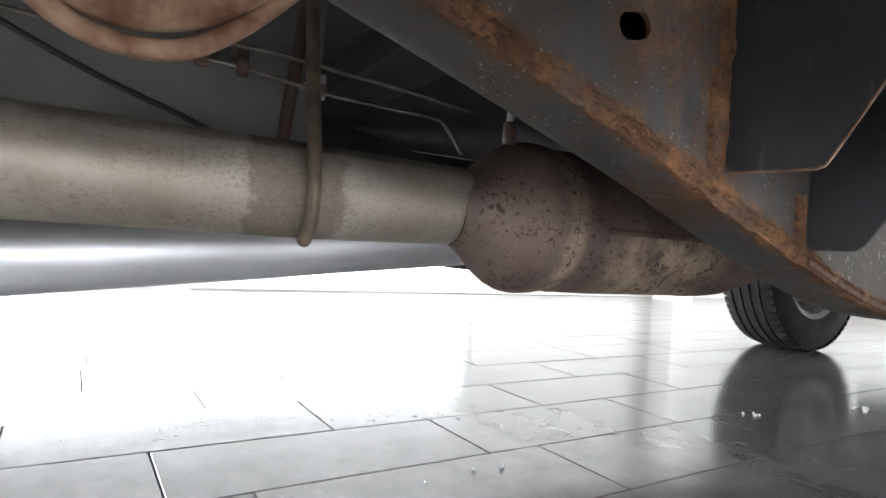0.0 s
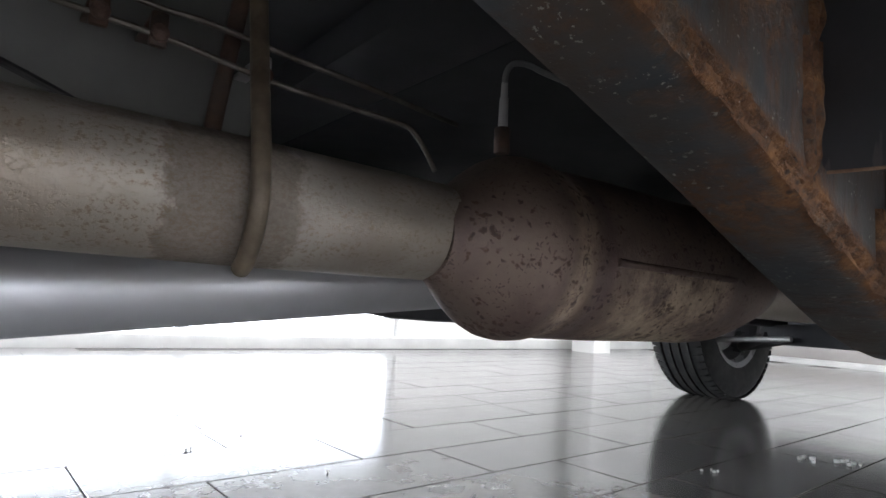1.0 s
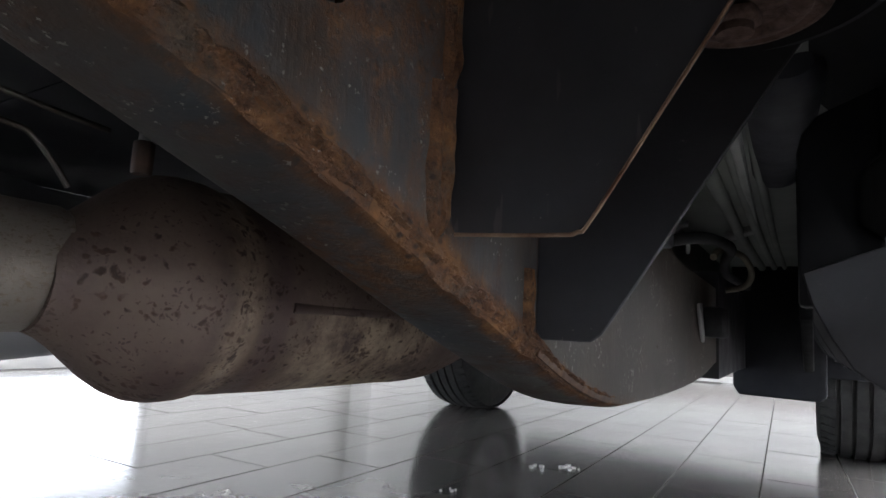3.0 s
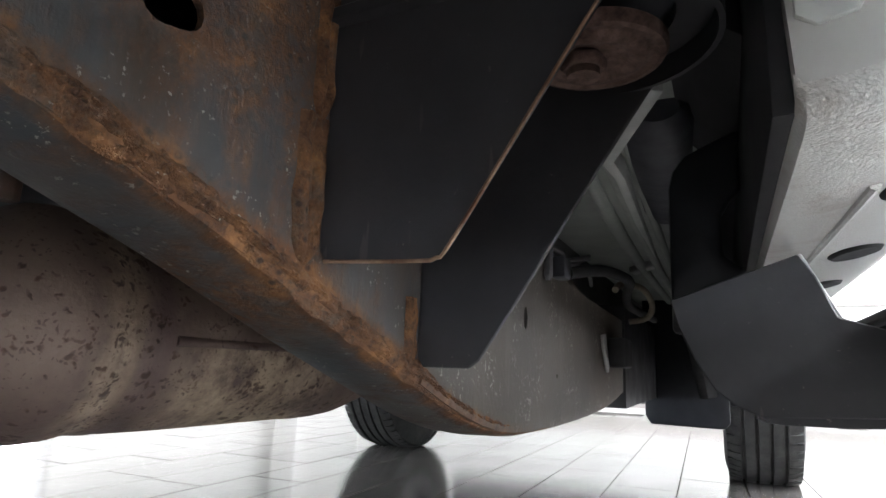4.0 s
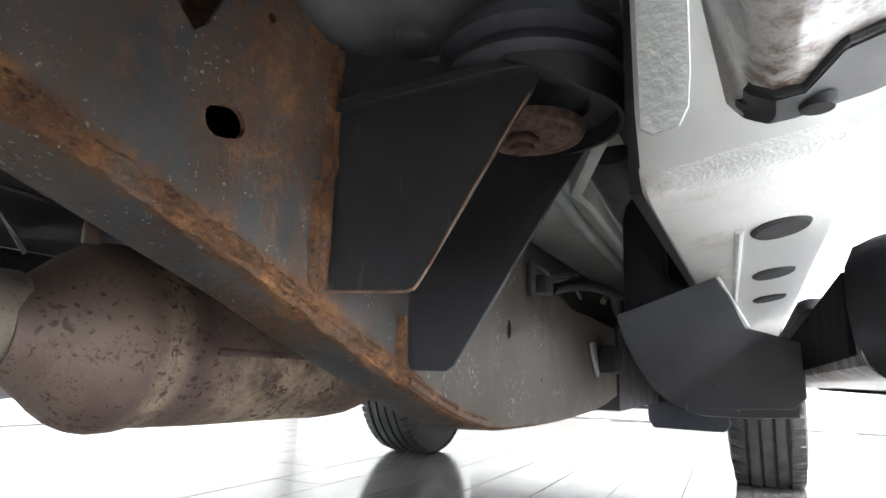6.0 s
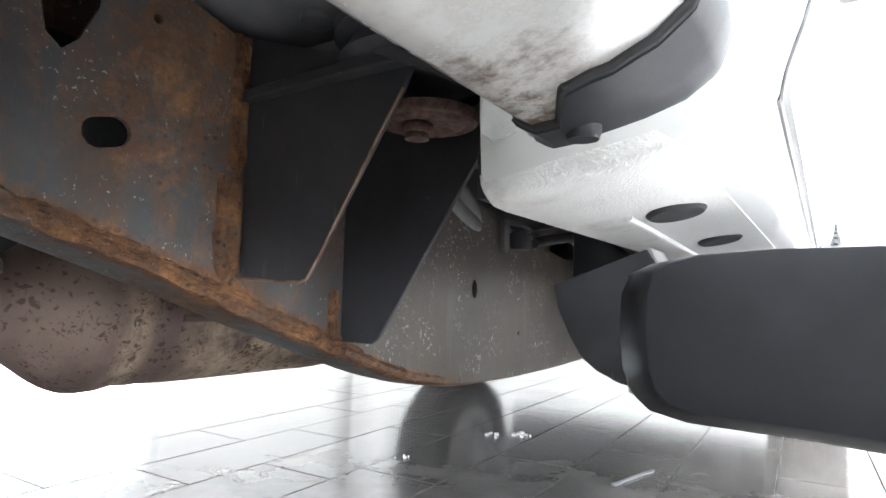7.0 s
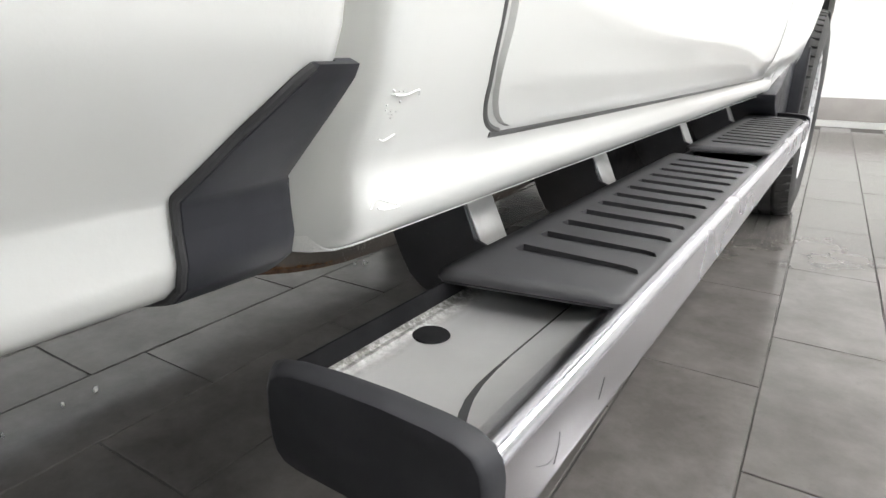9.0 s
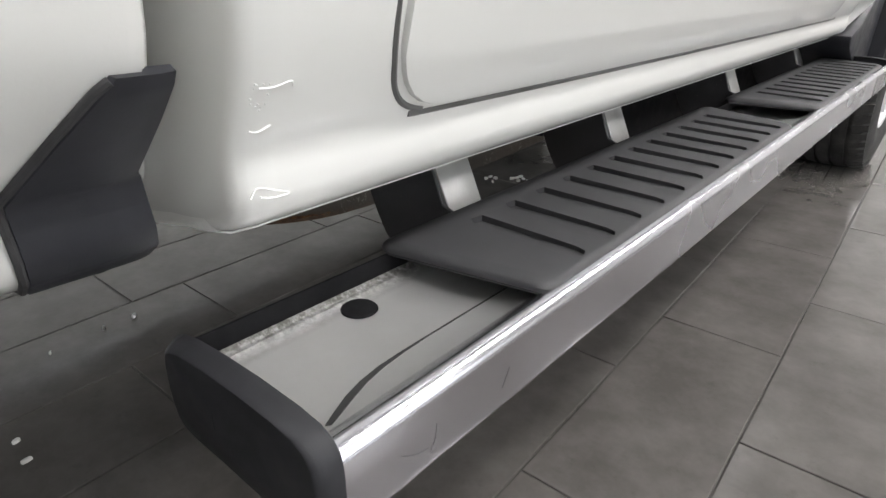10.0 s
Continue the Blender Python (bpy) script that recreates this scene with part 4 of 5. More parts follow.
for k in range(3):
    part("drain_plug", turned([(-0.003, 0.0), (-0.003, 0.017), (-0.001, 0.019), (0.002, 0.019)], (0, 0, 0), "z", 24), RUBBER, cab, "oval black rubber plug").matrix_world = Matrix.Translation((0.225, 0.795 + 0.186 * k, 0.4665)) @ Matrix.Rotation(-0.2, 4, "Y") @ Matrix.Diagonal((1.0, 1.35, 1, 1))


rows = []
DOOR_Z = [float(v) for v in np.linspace(0.527, 0.64, 30)] + [0.655, 0.67, 0.685, 0.70, 0.73, 0.76, 0.80, 0.86, 0.93, 1.0, 1.06, 1.12, 1.18, 1.25]
Y_D = (0.7535, 0.755, 0.758, 0.763, 0.771, 0.781, 0.792, 0.805, 0.825, 0.86, 1.0, 1.2, 1.4, 1.6, 1.8, 1.95, 2.0)
for y in Y_D:
    d = max(0.0, 0.7985 - y) / 0.0452
    low = 0.5305 + 0.045 * (1 - math.sqrt(max(0.0, 1 - min(1, d) ** 2)))
    if y > 1.95:
        low += 0.01
    push = 0.004 if 0.7545 < y < 1.99 else 0.001
    r = []
    for z in DOOR_Z:
        zz = low + (z - SIDE[0][1]) * (1.25 - low) / (1.25 - SIDE[0][1])
        xx = float(np.interp(zz, [q[1] for q in SIDE], [q[0] for q in SIDE]))
        r.append((xx + push, y, zz))
    first = r[0]
    rows.append([(first[0] - 0.006, y, first[2] - 0.0005)] + r)
part("door", solid_shell(rows, 0.012), WHITE, cab, "white cab door panel")
gap = [(0.748, 1.2), (0.748, 1.0), (0.748, 0.85), (0.748, 0.75), (0.748, 0.68), (0.748, 0.64), (0.748, 0.605), (0.7485, 0.58), (0.751, 0.560), (0.757, 0.545), (0.768, 0.5345), (0.786, 0.5285), (0.81, 0.5262), (1.2, 0.524), (1.95, 0.523), (2.02, 0.525)]
gp = [(float(np.interp(z, [q[1] for q in SILL[9:] + SIDE], [q[0] for q in SILL[9:] + SIDE])) - 0.0015, y, z) for y, z in gap]
# strip that paints the grey reflection of the open door gap
part("door_gap_strip", tube(gp, 0.0026, 8, 6), GAP_GREY, cab, "grey strip standing in for the reflection in the door gap")

# front wing with a wheel arch
AX, AZ, AR = 3.0, 0.37, 0.47
rows = []
for y in (2.205, 2.3, 2.4, 2.5, 2.53, 2.56, 2.6, 2.66, 2.74, 2.85, 3.0, 3.15, 3.3, 3.4, 3.47, 3.55, 3.8):
    low = AZ + math.sqrt(max(0.0, AR ** 2 - (y - AX) ** 2)) if abs(y - AX) < AR else 0.50
    low = max(low, 0.488 + max(0, y - 2.2) * 0.25) if y < 2.55 else low
    r = []
    for x, z in SILL[9:] + SIDE:
        zz = low + (z - SILL[9][1]) * (1.25 - low) / (1.25 - SILL[9][1])
        r.append((float(np.interp(zz, [q[1] for q in SILL[9:] + SIDE], [q[0] for q in SILL[9:] + SIDE])) + 0.02 * max(0, 1 - abs(y - AX) / 0.7), y, zz))
    rows.append(r)
part("front_wing", solid_shell(rows, 0.02), WHITE, truck, "white front wing over the wheel")
arch = [[(x, AX + (AR + o) * math.cos(a), AZ + (AR + o) * math.sin(a)) for x, o in ((0.05, 0.0), (0.31, 0.0), (0.325, 0.012), (0.05, 0.012))] for a in np.linspace(0.15, math.pi - 0.02, 24)]
part("arch_liner", loft(arch), BLACK_PLASTIC, truck, "black wheel arch liner")
part("arch_flare", slab([(2.22, 0.45), (2.36, 0.385), (2.47, 0.35), (2.56, 0.40), (2.62, 0.60), (2.52, 0.60), (2.40, 0.55), (2.30, 0.50), (2.2, 0.478)], "x", 0.12, 0.30, 0.006), BLACK_PLASTIC, truck, "black plastic panel behind the front wheel")
part("mud_flap", box(0.13, 0.332, 2.585, 2.6, 0.275, 0.60, 0.008), GREY_PLASTIC, truck, "grey flap behind the front wheel")
part("splash_guard", slab([(-0.095, 0.60), (-0.095, 0.25), (-0.08, 0.226), (0.115, 0.224), (0.13, 0.24), (0.132, 0.60)], "y", 2.30, 2.33, 0.006), BLACK_PLASTIC, truck, "black inner splash guard")
part("inner_cover", slab([(0.0895, 0.40), (0.0905, 0.525), (0.0945, 0.541), (0.104, 0.554), (0.118, 0.561), (0.1475, 0.5735), (0.1475, 0.52), (0.138, 0.512), (0.1315, 0.50), (0.1310, 0.465), (0.1475, 0.452), (0.1475, 0.40)], "y", 0.962, 0.982, 0.004), BLACK_PLASTIC, truck, "black plastic cover beside the sill")
part("inner_side", box(-0.135, -0.128, 0.81, 2.6, 0.45, 0.60), SHIELD, truck, "dusty grey inner side")
part("side_cover", slab([(1.21, 0.60), (1.21, 0.40), (1.5, 0.33), (2.29, 0.31), (2.29, 0.60)], "x", 0.086, 0.10, 0.004), FLAT_BLACK, truck, "black plastic side cover")

part("hood", box(-1.38, 0.295, 2.206, 3.86, 1.0, 1.03, 0.01), WHITE, truck, "white bonnet")
part("engine_cover", box(-1.19, 0.05, 2.62, 3.80, 0.56, 0.60, 0.01), DARK_FLOOR, truck, "dark cover under the engine")
part("front_bumper", box(-1.38, 0.295, 3.80, 3.90, 0.285, 0.998, 0.02), DARK_FLOOR, truck, "dark inner side of the front bumper")
part("far_wing", box(-1.40, -1.382, 2.206, 3.86, 0.86, 1.02, 0.006), WHITE, truck, "white front wing on the far side")

# fittings on the rail
part("hose", tube([(-0.03, 1.42, 0.50), (-0.025, 1.46, 0.515), (0.0, 1.52, 0.515), (0.012, 1.56, 0.49), (0.0, 1.58, 0.468), (-0.03, 1.57, 0.460)], 0.0055, 10, 6), HOSE, truck, "tan rubber hose loop")
part("hose", tube([(-0.05, 1.18, 0.49), (-0.02, 1.26, 0.505), (0.0, 1.36, 0.505), (-0.02, 1.48, 0.50), (-0.03, 1.6, 0.49), (-0.03, 2.0, 0.50)], 0.008, 10, 6), RUBBER, truck, "black hose above the rail")
for dz in (0.0, 0.024):
    part("vent_hose", tube([(-0.066, 0.86, 0.588 - dz), (-0.062, 0.93, 0.556 - dz), (-0.06, 0.985, 0.532 - dz), (-0.062, 1.02, 0.512 - dz * 0.6), (-0.07, 1.035, 0.495)], [0.010, 0.0115, 0.012, 0.0115, 0.009], 14, 5), HARNESS, truck, "dusty grey hose above the rail")
for pts in ([(1.02, 0.510), (1.06, 0.506), (1.10, 0.499), (1.15, 0.502), (1.21, 0.512), (1.28, 0.528), (1.36, 0.540)], [(1.03, 0.503), (1.08, 0.508), (1.13, 0.496), (1.18, 0.497), (1.24, 0.511), (1.30, 0.508), (1.38, 0.503)], [(1.09, 0.51), (1.14, 0.51), (1.20, 0.507), (1.26, 0.518), (1.33, 0.54)]):
    part("wire", tube([(-0.055 + 0.006 * math.sin(40 * y), y, z) for y, z in pts], 0.0032, 8, 5), HARNESS, truck, "dusty wire above the rail")
part("rail_bracket", slab([(1.078, 0.512), (1.092, 0.512), (1.092, 0.474), (1.085, 0.466), (1.078, 0.474)], "x", RX + 0.004, RX + 0.012, 0.002), HARNESS, truck, "small grey bracket on the rail")
part("connector", box(-0.055, -0.036, 1.108, 1.140, 0.474, 0.500, 0.004), RUBBER_DUST, truck, "small dark plug on the rail")
part("connector", box(-0.052, -0.022, 1.46, 1.54, 0.375, 0.425, 0.006), RUBBER, truck, "black plastic connector on the rail")
part("bright_tab", slab([(1.40, 0.425), (1.425, 0.428), (1.44, 0.40), (1.452, 0.375), (1.445, 0.366), (1.425, 0.385), (1.405, 0.41)], "x", -0.052, -0.047, 0.001, 1), ZINC, truck, "bright metal tab on the rail")

# ---- load bed ----
BED = ((0.206, 0.480), (0.210, 0.4745), (0.217, 0.4705), (0.226, 0.4715), (0.236, 0.4745), (0.252, 0.4785), (0.266, 0.4835), (0.2755, 0.491), (0.2795, 0.501), (0.280, 0.513), (0.2812, 0.5235), (0.2822, 0.5262), (0.2860, 0.5308), (0.300, 0.549), (0.316, 0.568), (0.323, 0.585), (0.328, 0.61), (0.332, 0.66), (0.334, 0.75), (0.334, 1.0))
B_Y = (-1.3, -0.6, 0.0, 0.2, 0.3, 0.36, 0.42, 0.46, 0.50, 0.53, 0.56, 0.575, 0.59, 0.604, 0.610, 0.613)
rows = [[(x - (0.006 if y > 0.612 else 0.002 if y > 0.609 else 0) - 0.0005, y, z) for x, z in BED] for y in B_Y]
bed = part("load_bed", loft([r + [(0.17, r[0][1], 1.0), (0.17, r[0][1], 0.75), (0.19, r[0][1], 0.55)] for r in rows]), BED_PAINT, truck, "white load bed side with brown dirt")
value(bed, "dirt", lambda x, y, z: max(0.0, min(1.0, (0.492 - z) / 0.02)) * (0.12 + 0.88 * max(0.0, min(1.0, (y - 0.45) / 0.1))))
part("bed_front", box(-1.23, 0.169, 0.60, 0.612, 0.762, 1.0), WHITE, bed, "white front wall of the load bed")


def bed_strip(lo, hi, push):
    """Points of the bed's outline between two stretches of it, set out from it."""
    pts = np.array(BED)
    d = np.concatenate([[0], np.cumsum(np.hypot(*np.diff(pts, axis=0).T))])
    s = np.sort(np.concatenate([np.linspace(lo, hi, 22), [v for v in d if lo < v < hi]]))
    x, z = np.interp(s, d, pts[:, 0]), np.interp(s, d, pts[:, 1])
    tx, tz = np.gradient(x), np.gradient(z)
    n = np.hypot(tx, tz)
    return x + push * tz / n, z - push * tx / n, s


x, z, s = bed_strip(0.004, 0.173, 0.003)
xi, zi, s = bed_strip(0.004, 0.173, 0.0005)
rows, edge = [], []
for k in range(len(s)):
    zz = float(z[k])
    rear = float(np.interp(zz, (0.46, 0.474, 0.48, 0.525, 0.572), (0.585, 0.566, 0.563, 0.561, 0.597)))
    if s[k] < 0.05:
        rear = float(np.interp(s[k], (0.0, 0.026, 0.031, 0.05), (0.590, 0.5885, 0.567, 0.5635)))
    edge.append(rear)
    fore = float(np.interp(zz, (0.46, 0.475, 0.49, 0.5255, 0.5265, 0.55, 0.572), (0.610, 0.615, 0.6175, 0.6135, 0.6115, 0.6175, 0.6205)))
    rows.append([(xi[k], rear, zi[k]), (x[k], rear + 0.0015, z[k]), (x[k] + 0.0005, (rear + fore) / 2, z[k]), (x[k], fore - 0.006, z[k]), (x[k] - 0.002, fore, z[k]), (xi[k] - 0.005, fore + 0.0005, zi[k] + 0.001), (xi[k] - 0.005, fore - 0.010, zi[k] + 0.001), (xi[k], fore - 0.012, zi[k])])
seal = [(float(xi[k]) + 0.0010, edge[k] - 0.0004, float(zi[k]) - (0.0018 if k == len(s) - 1 else 0.0)) for k in range(len(s))]
part("guard_seal", tube(seal, 0.0019, 8, 2), RUBBER, bed, "black rubber edge of the guard")
trim = part("corner_guard", loft(rows), BLACK_PLASTIC, bed, "black plastic guard on the bed corner", angle=27)
part("clip", turned([(-0.003, 0.0), (-0.003, 0.006), (0, 0.007), (0.003, 0.007)], (0.231, 0.602, 0.4695), "z", 16), RUBBER, bed, "black push clip")
far = [[(2 * MID - x, y, z) for x, z in BED] + [(-1.24, y, 1.0), (-1.24, y, 0.75)] for y in (-1.3, 0.61)]
part("load_bed", loft(far), WHITE, truck, "white load bed side")
far = [[(2 * MID - x, y, z) for x, z in SILL] for y in (0.66, 2.2)]
part("far_sill", loft(far), WHITE, truck, "white sill on the far side")

# ---- running board ----
BOARD_Y0, BOARD_Y1 = 0.6315, 2.31


def board_y(x, y):
    """The rear end of the board runs slightly aslant."""
    return y + 0.03 * (x - 0.31) * max(0.0, 1 - (y - BOARD_Y0) / 0.3)


# dished aluminium deck between a black inner lip and the raised chrome edge
DECK = ((0.3765, 0.404), (0.3735, 0.4085), (0.3695, 0.4095), (0.365, 0.4080), (0.358, 0.4030), (0.351, 0.3985), (0.345, 0.3960), (0.335, 0.3925), (0.325, 0.3903), (0.316, 0.3892), (0.300, 0.3886), (0.270, 0.3897), (0.258, 0.3905), (0.2498, 0.3911), (0.2484, 0.3920), (0.2470, 0.3922), (0.2456, 0.3917), (0.2430, 0.3922), (0.2405, 0.3938), (0.2395, 0.3938))
deck_z = lambda x: float(np.interp(x, [q[0] for q in reversed(DECK)], [q[1] for q in reversed(DECK)]))
board = part("running_board", loft([[(x, board_y(x, y), z) for x, z in ((0.2395, 0.376), (0.2405, 0.370), (0.248, 0.366), (0.34, 0.3595), (0.358, 0.356), (0.368, 0.362), (0.3765, 0.372)) + DECK] for y in np.linspace(BOARD_Y0, BOARD_Y1, 12)]), ALU, truck, "brushed aluminium running board")
CHR = [(0.3500, 0.3985), (0.3560, 0.4040), (0.3620, 0.4088)] + [(0.3700 + 0.0085 * math.cos(a), 0.4040 + 0.0085 * math.sin(a)) for a in np.linspace(2.15, 0.0, 14)] + [(0.3785, 0.390), (0.3785, 0.372)] + [(0.3685 + 0.010 * math.cos(a), 0.366 + 0.010 * math.sin(a)) for a in np.linspace(0.0, -1.5, 8)] + [(0.345, 0.3530)]
chrome = [[(x, board_y(x, y), z) for x, z in CHR + [(x - 0.0018, z + (0.0012 if z < 0.36 else -0.0012)) for x, z in reversed(CHR)]] for y in np.linspace(BOARD_Y0 + 0.001, BOARD_Y1 - 0.001, 12)]
part("chrome_strip", loft(chrome), CHROME, board, "polished chrome outer edge")
for a, b, c in (((0.698, 0.389), (0.697, 0.380), (0.693, 0.372)), ((0.671, 0.385), (0.681, 0.379), (0.692, 0.376)), ((0.764, 0.389), (0.761, 0.383), (0.757, 0.377))):
    part("scratch", tube([(0.3786, y, z) for y, z in (a, b, c)], 0.00018, 5, 3), RUBBER, board, "dark scratch in the chrome")
film_line = [(0.3200, y, 0.0005) for y in (1.45, 1.1, 0.85, 0.79, 0.754)] + [(0.3205, 0.731, 0.0010), (0.3220, 0.711, 0.0016), (0.3255, 0.694, 0.0021), (0.3310, 0.679, 0.0024), (0.3375, 0.666, 0.0022), (0.344, 0.654, 0.0016)]
part("film_edge", loft([[(x + dx, y - dy, deck_z(x + dx) + up) for dx, dy, up in ((-w, w * 0.6, 0.0002), (w, -w * 0.6, 0.0002), (w, -w * 0.6, 0.0009), (-w, w * 0.6, 0.0009))] for x, y, w in film_line]), RUBBER, board, "dark curling edge of a protective film")
part("inner_lip", box(0.2368, 0.2394, BOARD_Y0 + 0.008, BOARD_Y1 - 0.003, 0.374, 0.4085, 0.0008), FLAT_BLACK, board, "black plastic inner lip")
for y in (0.747, 0.872, 1.535):
    part("rubber_plug", turned([(0, 0.0), (0.0, 0.0135), (0.0012, 0.0125), (0.0016, 0.0)], (0.2612, y, 0.3904), "z", 32), FLAT_BLACK, board, "round black plug")
CAP_RIM = [(0.2362, 0.394), (0.2375, 0.379), (0.2410, 0.3695), (0.2480, 0.3635), (0.262, 0.3605), (0.30, 0.3595), (0.345, 0.3570), (0.362, 0.3582), (0.3735, 0.3640), (0.3790, 0.374), (0.3806, 0.388), (0.3806, 0.404), (0.3792, 0.4120), (0.3750, 0.4185), (0.367, 0.4226), (0.352, 0.4248), (0.322, 0.4260), (0.292, 0.4256), (0.264, 0.4236), (0.2485, 0.4208), (0.2405, 0.4170), (0.2370, 0.4090)]


def end_cap(back, front):
    """A hollow plastic cap with a crowned top, rounded corners and a flat face."""
    ctr = np.mean(np.array(CAP_RIM), axis=0)
    rows = []
    for f, d in ((0.955, 0.25), (0.955, 0.0), (0.985, -0.02), (1.0, 0.03), (0.997, 0.35), (0.990, 0.58), (0.977, 0.80), (0.960, 0.93), (0.940, 1.0), (0.937, 1.002), (0.60, 1.003), (0.3, 1.003)):
        y = back + (front - back) * d
        fz = 1 - (1 - f) * 0.5 if f > 0.9 else f
        rows.append([(ctr[0] + (x - ctr[0]) * f + 0.010 * max(0, min(d, 1)) * max(0.0, 0.27 - x) / 0.034, y + 0.03 * (x - 0.31), ctr[1] + (z - ctr[1]) * fz + 0.0055 * max(0, min(d, 1)) * max(0.0, 0.39 - z) / 0.03) for x, z in CAP_RIM])
    return part("end_cap", loft(rows), GREY_PLASTIC, board, "dark grey plastic end cap with rounded corners", angle=40)


end_cap(0.6330, 0.6185)
end_cap(BOARD_Y1 - 0.008, BOARD_Y1 + 0.02)
for x, y, z, a in ((0.366, 0.6215, 0.3675, 0.4), (0.262, 0.6185, 0.405, 1.2)):
    part("scuff", tube([(x, y - 0.0012, z), (x + 0.004 * math.cos(a), y - 0.0012, z + 0.004 * math.sin(a))], 0.0004, 5, 1), SCRAP, board, "pale scuff on the cap")


def tread(y0, y1, n):
    """A rubber step mat with a raised rim and sunken ribs."""
    x0, x1, r = 0.2295, 0.368, 0.012
    pts = []
    for cx, cy, a0 in ((x1 - r, y1 - r, 0), (x0 + r, y1 - r, 90), (x0 + r, y0 + r, 180), (x1 - r, y0 + r, 270)):
        for k in range(6):
            a = radians(a0 + 18 * k)
            pts.append((cx + r * math.cos(a), cy + r * math.sin(a)))
    skew = lambda x, y: y + (0.22 * (x - 0.30) if y < (y0 + y1) / 2 else -0.25 * (x - 0.30))
    rows = []
    for f, z in ((0.45, 0.3790), (0.45, 0.4070), (0.006, 0.4075), (0.0015, 0.4080), (0.0015, 0.4092), (0.003, 0.4098), (0.0, 0.4106), (0.0, 0.4135), (0.0015, 0.4162), (0.005, 0.418), (0.012, 0.4185)):
        rows.append([(x + (0.302 - x) * min(f, 0.03) / 0.066, skew(x, y) + ((y0 + y1) / 2 - y) * f / ((y1 - y0) / 2), z - 0.10 * max(0, x - 0.345)) for x, y in pts])
    m = part("step_mat", loft(rows), MAT_RUBBER, board, "grey ribbed rubber step mat")
    step = (y1 - y0 - 0.13) / (n - 1)
    cutters = []
    for k in range(n):
        y = y0 + 0.075 + step * k
        w = slab([(0.258, y + 0.0070), (0.2565, y - 0.0060), (0.262, y - 0.0105), (0.345, y - 0.0120), (0.356, y - 0.0100), (0.3605, y - 0.0025), (0.357, y + 0.0060), (0.348, y + 0.0085)], "z", 0.4128, 0.43)
        for v in w.verts:
            if v.co.z < 0.42:
                v.co.z += 0.05 * max(0.0, y + 0.004 - v.co.y)
        cutters.append(w)
    cut(m, cutters)
    return m


tread(0.808, 1.475, 12)
tread(1.600, 2.285, 12)
ARM = [(0.093, 0.421), (0.178, 0.452), (0.188, 0.436), (0.199, 0.408), (0.221, 0.401), (0.2380, 0.395), (0.2380, 0.352), (0.228, 0.343), (0.15, 0.339), (0.135, 0.345), (0.121, 0.356), (0.109, 0.376), (0.098, 0.40)]
for y in (0.905, 1.235, 1.712, 2.205):
    arm = part("board_bracket", slab(ARM, "y", y, y + 0.004, 0.001, 1), BLACK_PAINT, board, "black steel bracket with a bright face")
    low = [(0.147, 0.3450), (0.153, 0.3425), (0.160, 0.3415), (0.20, 0.3415), (0.232, 0.3435)]
    part("lower_flange", loft([[(x, y + d, z - e) for x, z in low] + [(x, y + d, z - e - 0.0065) for x, z in reversed(low)] for d, e in ((0.004, 0.0), (0.03, 0.001), (0.052, 0.003))]), BLACK_PAINT, arm, "folded lower edge of the bracket")
    part("bracket_face", slab([(0.177, 0.4525), (0.181, 0.4535), (0.2090, 0.394), (0.2050, 0.392)], "y", y + 0.0045, y + 0.052, 0.0008, 1), ZINC, board, "bright zinc bracket face")

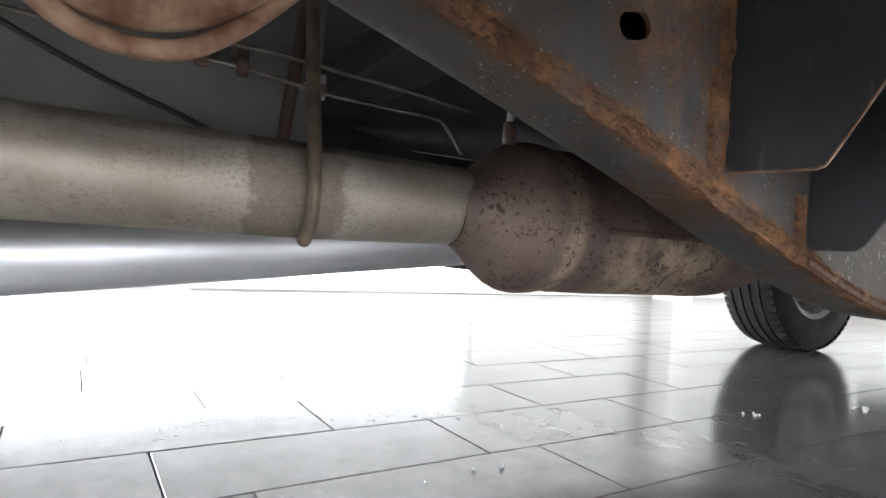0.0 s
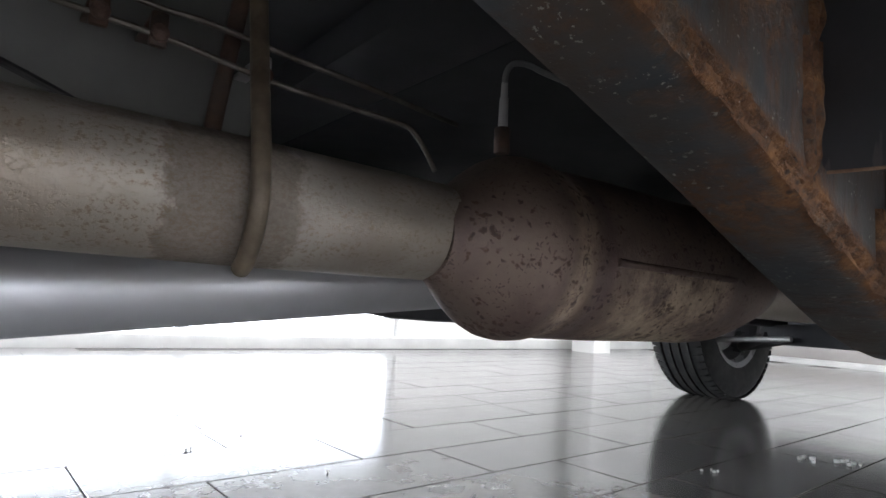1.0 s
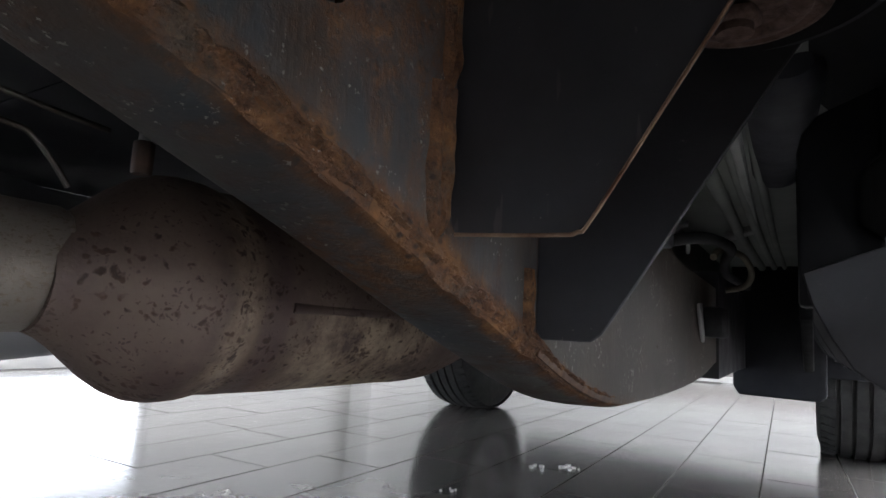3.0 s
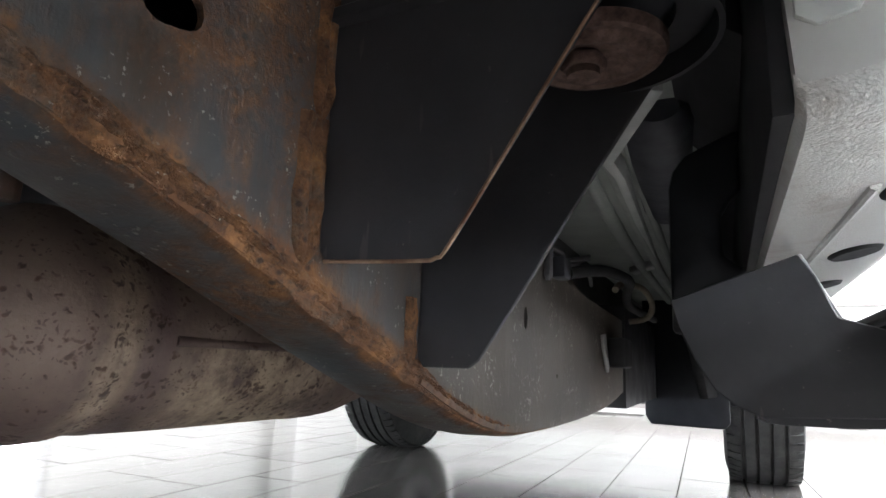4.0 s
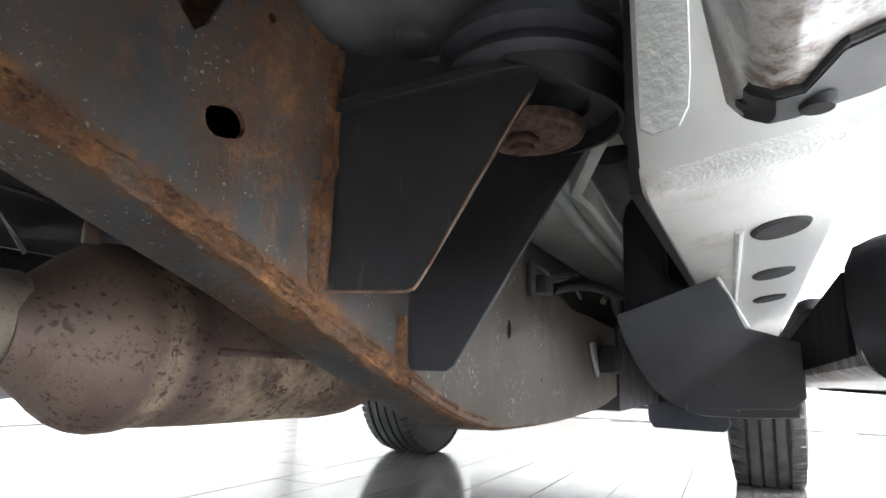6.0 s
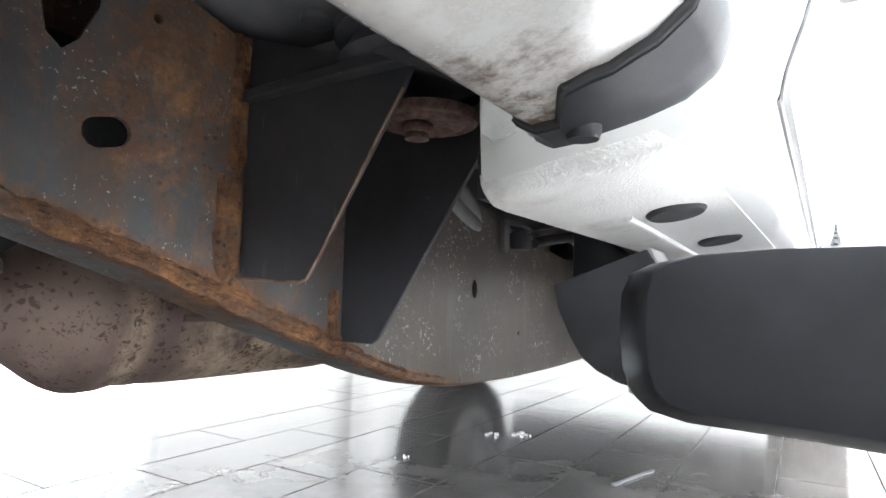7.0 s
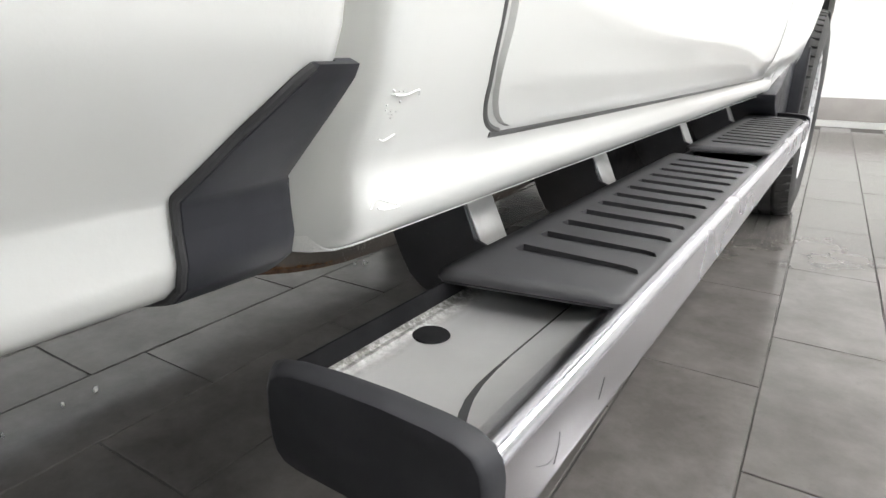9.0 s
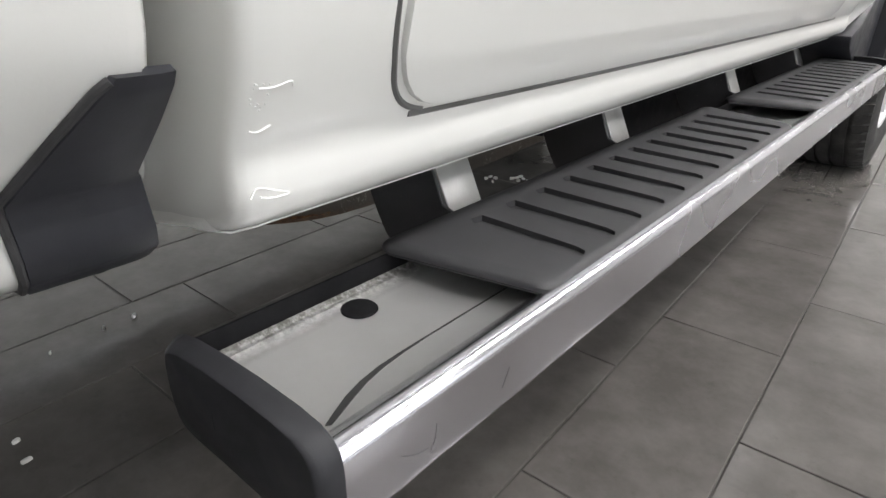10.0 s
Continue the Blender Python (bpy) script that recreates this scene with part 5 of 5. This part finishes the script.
# ---- front wheels ----
def wheel(cx, side):
    hub = new("front_wheel")
    hub.parent = truck
    hw, r = 0.114, 0.37
    prof = [(-hw + 0.012, 0.215), (-hw - 0.004, 0.25), (-hw - 0.008, 0.30), (-hw + 0.002, 0.335), (-hw + 0.014, 0.354), (-hw + 0.028, 0.363)]
    for g in (-0.062, -0.021, 0.021, 0.062):
        prof += [(g - 0.0055, r - 0.002 - abs(g) * 0.05), (g - 0.0045, r - 0.012), (g + 0.0045, r - 0.012), (g + 0.0055, r - 0.002 - abs(g) * 0.05)]
    prof += [(hw - 0.028, 0.363), (hw - 0.014, 0.354), (hw - 0.002, 0.335), (hw + 0.008, 0.30), (hw + 0.004, 0.25), (hw - 0.012, 0.215), (-hw + 0.012, 0.215)]
    tyre = part("tyre", turned(prof, (cx, AX, r - 0.009), "x", 96, caps=False), TYRE, hub, "worn black tyre with deep grooves")
    lugs = bmesh.new()
    for k in range(64):
        for s in (-1, 1):
            a = 2 * math.pi * (k + 0.25 * s) / 64
            for d in (0.0,):
                ca, sa = math.cos(a), math.sin(a)
                def at(x, rr, off):
                    return (cx + x, AX + rr * ca - off * sa, r - 0.009 + rr * sa + off * ca)
                vs = [lugs.verts.new(at(s * x, rr, o)) for x in (0.072, 0.112) for rr in (0.350, 0.3665 if x < 0.1 else 0.3575) for o in (-0.0125, 0.0125)]
                for f in ((0, 1, 3, 2), (4, 6, 7, 5), (0, 4, 5, 1), (2, 3, 7, 6), (0, 2, 6, 4), (1, 5, 7, 3)):
                    lugs.faces.new([vs[i] for i in f])
    tagged(part("shoulder_tread", lugs, TYRE, hub, smooth=False), kind="stuff")
    s = side
    part("rim", turned([(-s * 0.10, 0.20), (-s * 0.108, 0.222), (-s * 0.095, 0.218), (-s * 0.07, 0.19), (s * 0.02, 0.18), (s * 0.085, 0.195), (s * 0.10, 0.222), (s * 0.112, 0.224), (s * 0.108, 0.212), (s * 0.06, 0.19), (s * 0.05, 0.06), (s * 0.07, 0.05), (s * 0.07, 0.0)], (cx, AX, r - 0.009), "x", 64, caps=False), RIM, hub, "silver alloy rim")
    for k in range(6):
        a = 2 * math.pi * k / 6
        sp = []
        for rr, w, x in ((0.05, 0.022, 0.085), (0.12, 0.018, 0.098), (0.205, 0.024, 0.104)):
            sp.append([(cx + s * xx, AX + rr * math.cos(a) - o * math.sin(a), r - 0.009 + rr * math.sin(a) + o * math.cos(a)) for xx, o in ((x, -w), (x, w), (x - 0.03, w), (x - 0.03, -w))])
        part("spoke", loft(sp), RIM, hub, "silver spoke")
    part("brake_disc", turned([(-s * 0.03, 0.02), (-s * 0.03, 0.15), (-s * 0.01, 0.15), (-s * 0.01, 0.02)], (cx, AX, r - 0.009), "x", 40), ZINC, hub, "grey brake disc")
    return hub


wheel(0.226, 1)
wheel(-1.298, -1)
for s in (1, -1):
    m = lambda x: x if s > 0 else 2 * MID - x
    part("lower_arm", tube([(m(-0.10), 2.78, 0.29), (m(0.0), 2.88, 0.262), (m(0.09), 2.98, 0.235), (m(0.0), 3.06, 0.262), (m(-0.10), 3.14, 0.29)], 0.02, 12, 6), DARK_FLOOR, truck, "dark lower suspension arm")
    part("steering_rod", tube([(m(-0.2), 2.74, 0.285), (m(0.12), 2.80, 0.262)], 0.011, 10, 1), ZINC, truck, "grey steering rod")

# ---- things on the floor ----
random.seed(12)


def scrap(x, y, size, turn):
    bm = slab([(math.cos(a) * size * random.uniform(0.5, 1.1), math.sin(a) * size * random.uniform(0.25, 0.6)) for a in np.linspace(0, 5.6, 7)], "z", 0, 0.004 + 0.3 * size, 0.001, 1)
    ob = tagged(part("plastic_scrap", bm, SCRAP, smooth=False), "small pale plastic scrap on the floor", "scrap", "scraps on the floor")
    ob.matrix_world = pose(x, y, 0.0005, 0, 0, turn)


for cx, cy, n, spread, size in ((-0.536, 1.995, 5, 0.028, 0.012), (-0.465, 2.05, 6, 0.03, 0.012), (-0.62, 1.62, 4, 0.03, 0.006), (-0.30, 0.62, 2, 0.05, 0.007), (-0.9, 1.0, 2, 0.15, 0.005), (-1.2, 0.75, 4, 0.2, 0.005), (-0.2, 1.55, 3, 0.05, 0.008), (-0.545, 0.802, 1, 0.002, 0.010), (-0.545, 0.857, 1, 0.002, 0.009), (-0.534, 0.707, 1, 0.002, 0.007)):
    for k in range(n):
        scrap(cx + random.uniform(-spread, spread), cy + random.uniform(-spread, spread), size * random.uniform(0.5, 1.2), random.uniform(0, 180))

strip = slab([(-0.033, -0.004), (-0.024, -0.0052), (-0.02, -0.003), (0.02, -0.003), (0.026, -0.005), (0.034, -0.003), (0.034, 0.003), (0.02, 0.004), (-0.022, 0.0035), (-0.032, 0.005)], "z", 0, 0.005, 0.001, 1)
strip = tagged(part("plastic_strip", strip, HARNESS, smooth=False), "long dusty grey plastic strip lying on the floor tiles", "scrap", "scraps on the floor")
strip.matrix_world = pose(-0.083, 1.82, 0.0005, 0, 0, 76) @ Matrix.Diagonal((2.75, 1.3, 1, 1))

# ---- floor tiles, laid in rows along the truck ----
TW, TL, GAP, SLOPE = 0.2115, 0.51, 0.0026, 0.035
PHASE = {-1: 1.547, 0: 1.287, 1: 1.547, 2: 1.33, 3: 1.56, 4: 1.30, 5: 1.50, 6: 1.386, 7: 1.177, 8: 0.986, 9: 1.28}


def tile_mesh():
    bm = box(-TW / 2 + GAP / 2, TW / 2 - GAP / 2, -TL / 2 + GAP / 2, TL / 2 - GAP / 2, -0.012, 0.0, 0.0)
    top = [e for e in bm.edges if all(v.co.z > -0.001 for v in e.verts)]
    bmesh.ops.bevel(bm, geom=top, offset=0.0012, segments=1, affect="EDGES")
    data = bpy.data.meshes.new("tile")
    bm.to_mesh(data)
    bm.free()
    data.materials.append(TILE)
    return data


tile_data = tile_mesh()
places = []
for i in range(-24, 22):
    ph = PHASE.get(i, 1.287 + 0.255 * (i % 2))
    for k in range(-14, 14):
        y = ph + TL * (k + 0.5)
        x = 0.424 - TW * (i - 0.5) - SLOPE * (y - 1.5)
        if X0 + 0.13 < x < X1 - 0.13 and Y0 + 0.27 < y < Y1 - 0.30:
            places.append((math.hypot(x + 0.4, (y - 1.5) * 0.8), x, y))
places.sort()
tilt = math.atan(SLOPE)
for d, x, y in places[:300]:
    ob = new("tile", tile_data)
    ob.parent = floor
    ob.matrix_world = Matrix.Translation((x, y, random.uniform(-0.0003, 0.0003))) @ Matrix.Rotation(tilt, 4, "Z")
verts, faces = [], []
src = [v.co.copy() for v in tile_data.vertices]
polys = [tuple(p.vertices) for p in tile_data.polygons]
for d, x, y in places[300:]:
    m = Matrix.Translation((x, y, 0)) @ Matrix.Rotation(tilt, 4, "Z")
    base = len(verts)
    verts += [tuple(m @ c) for c in src]
    faces += [tuple(base + i for i in p) for p in polys]
data = bpy.data.meshes.new("far_tiles")
data.from_pydata(verts, [], faces)
data.materials.append(TILE)
far = new("far_tiles", data)
far.parent = floor
tagged(far, kind="stuff")
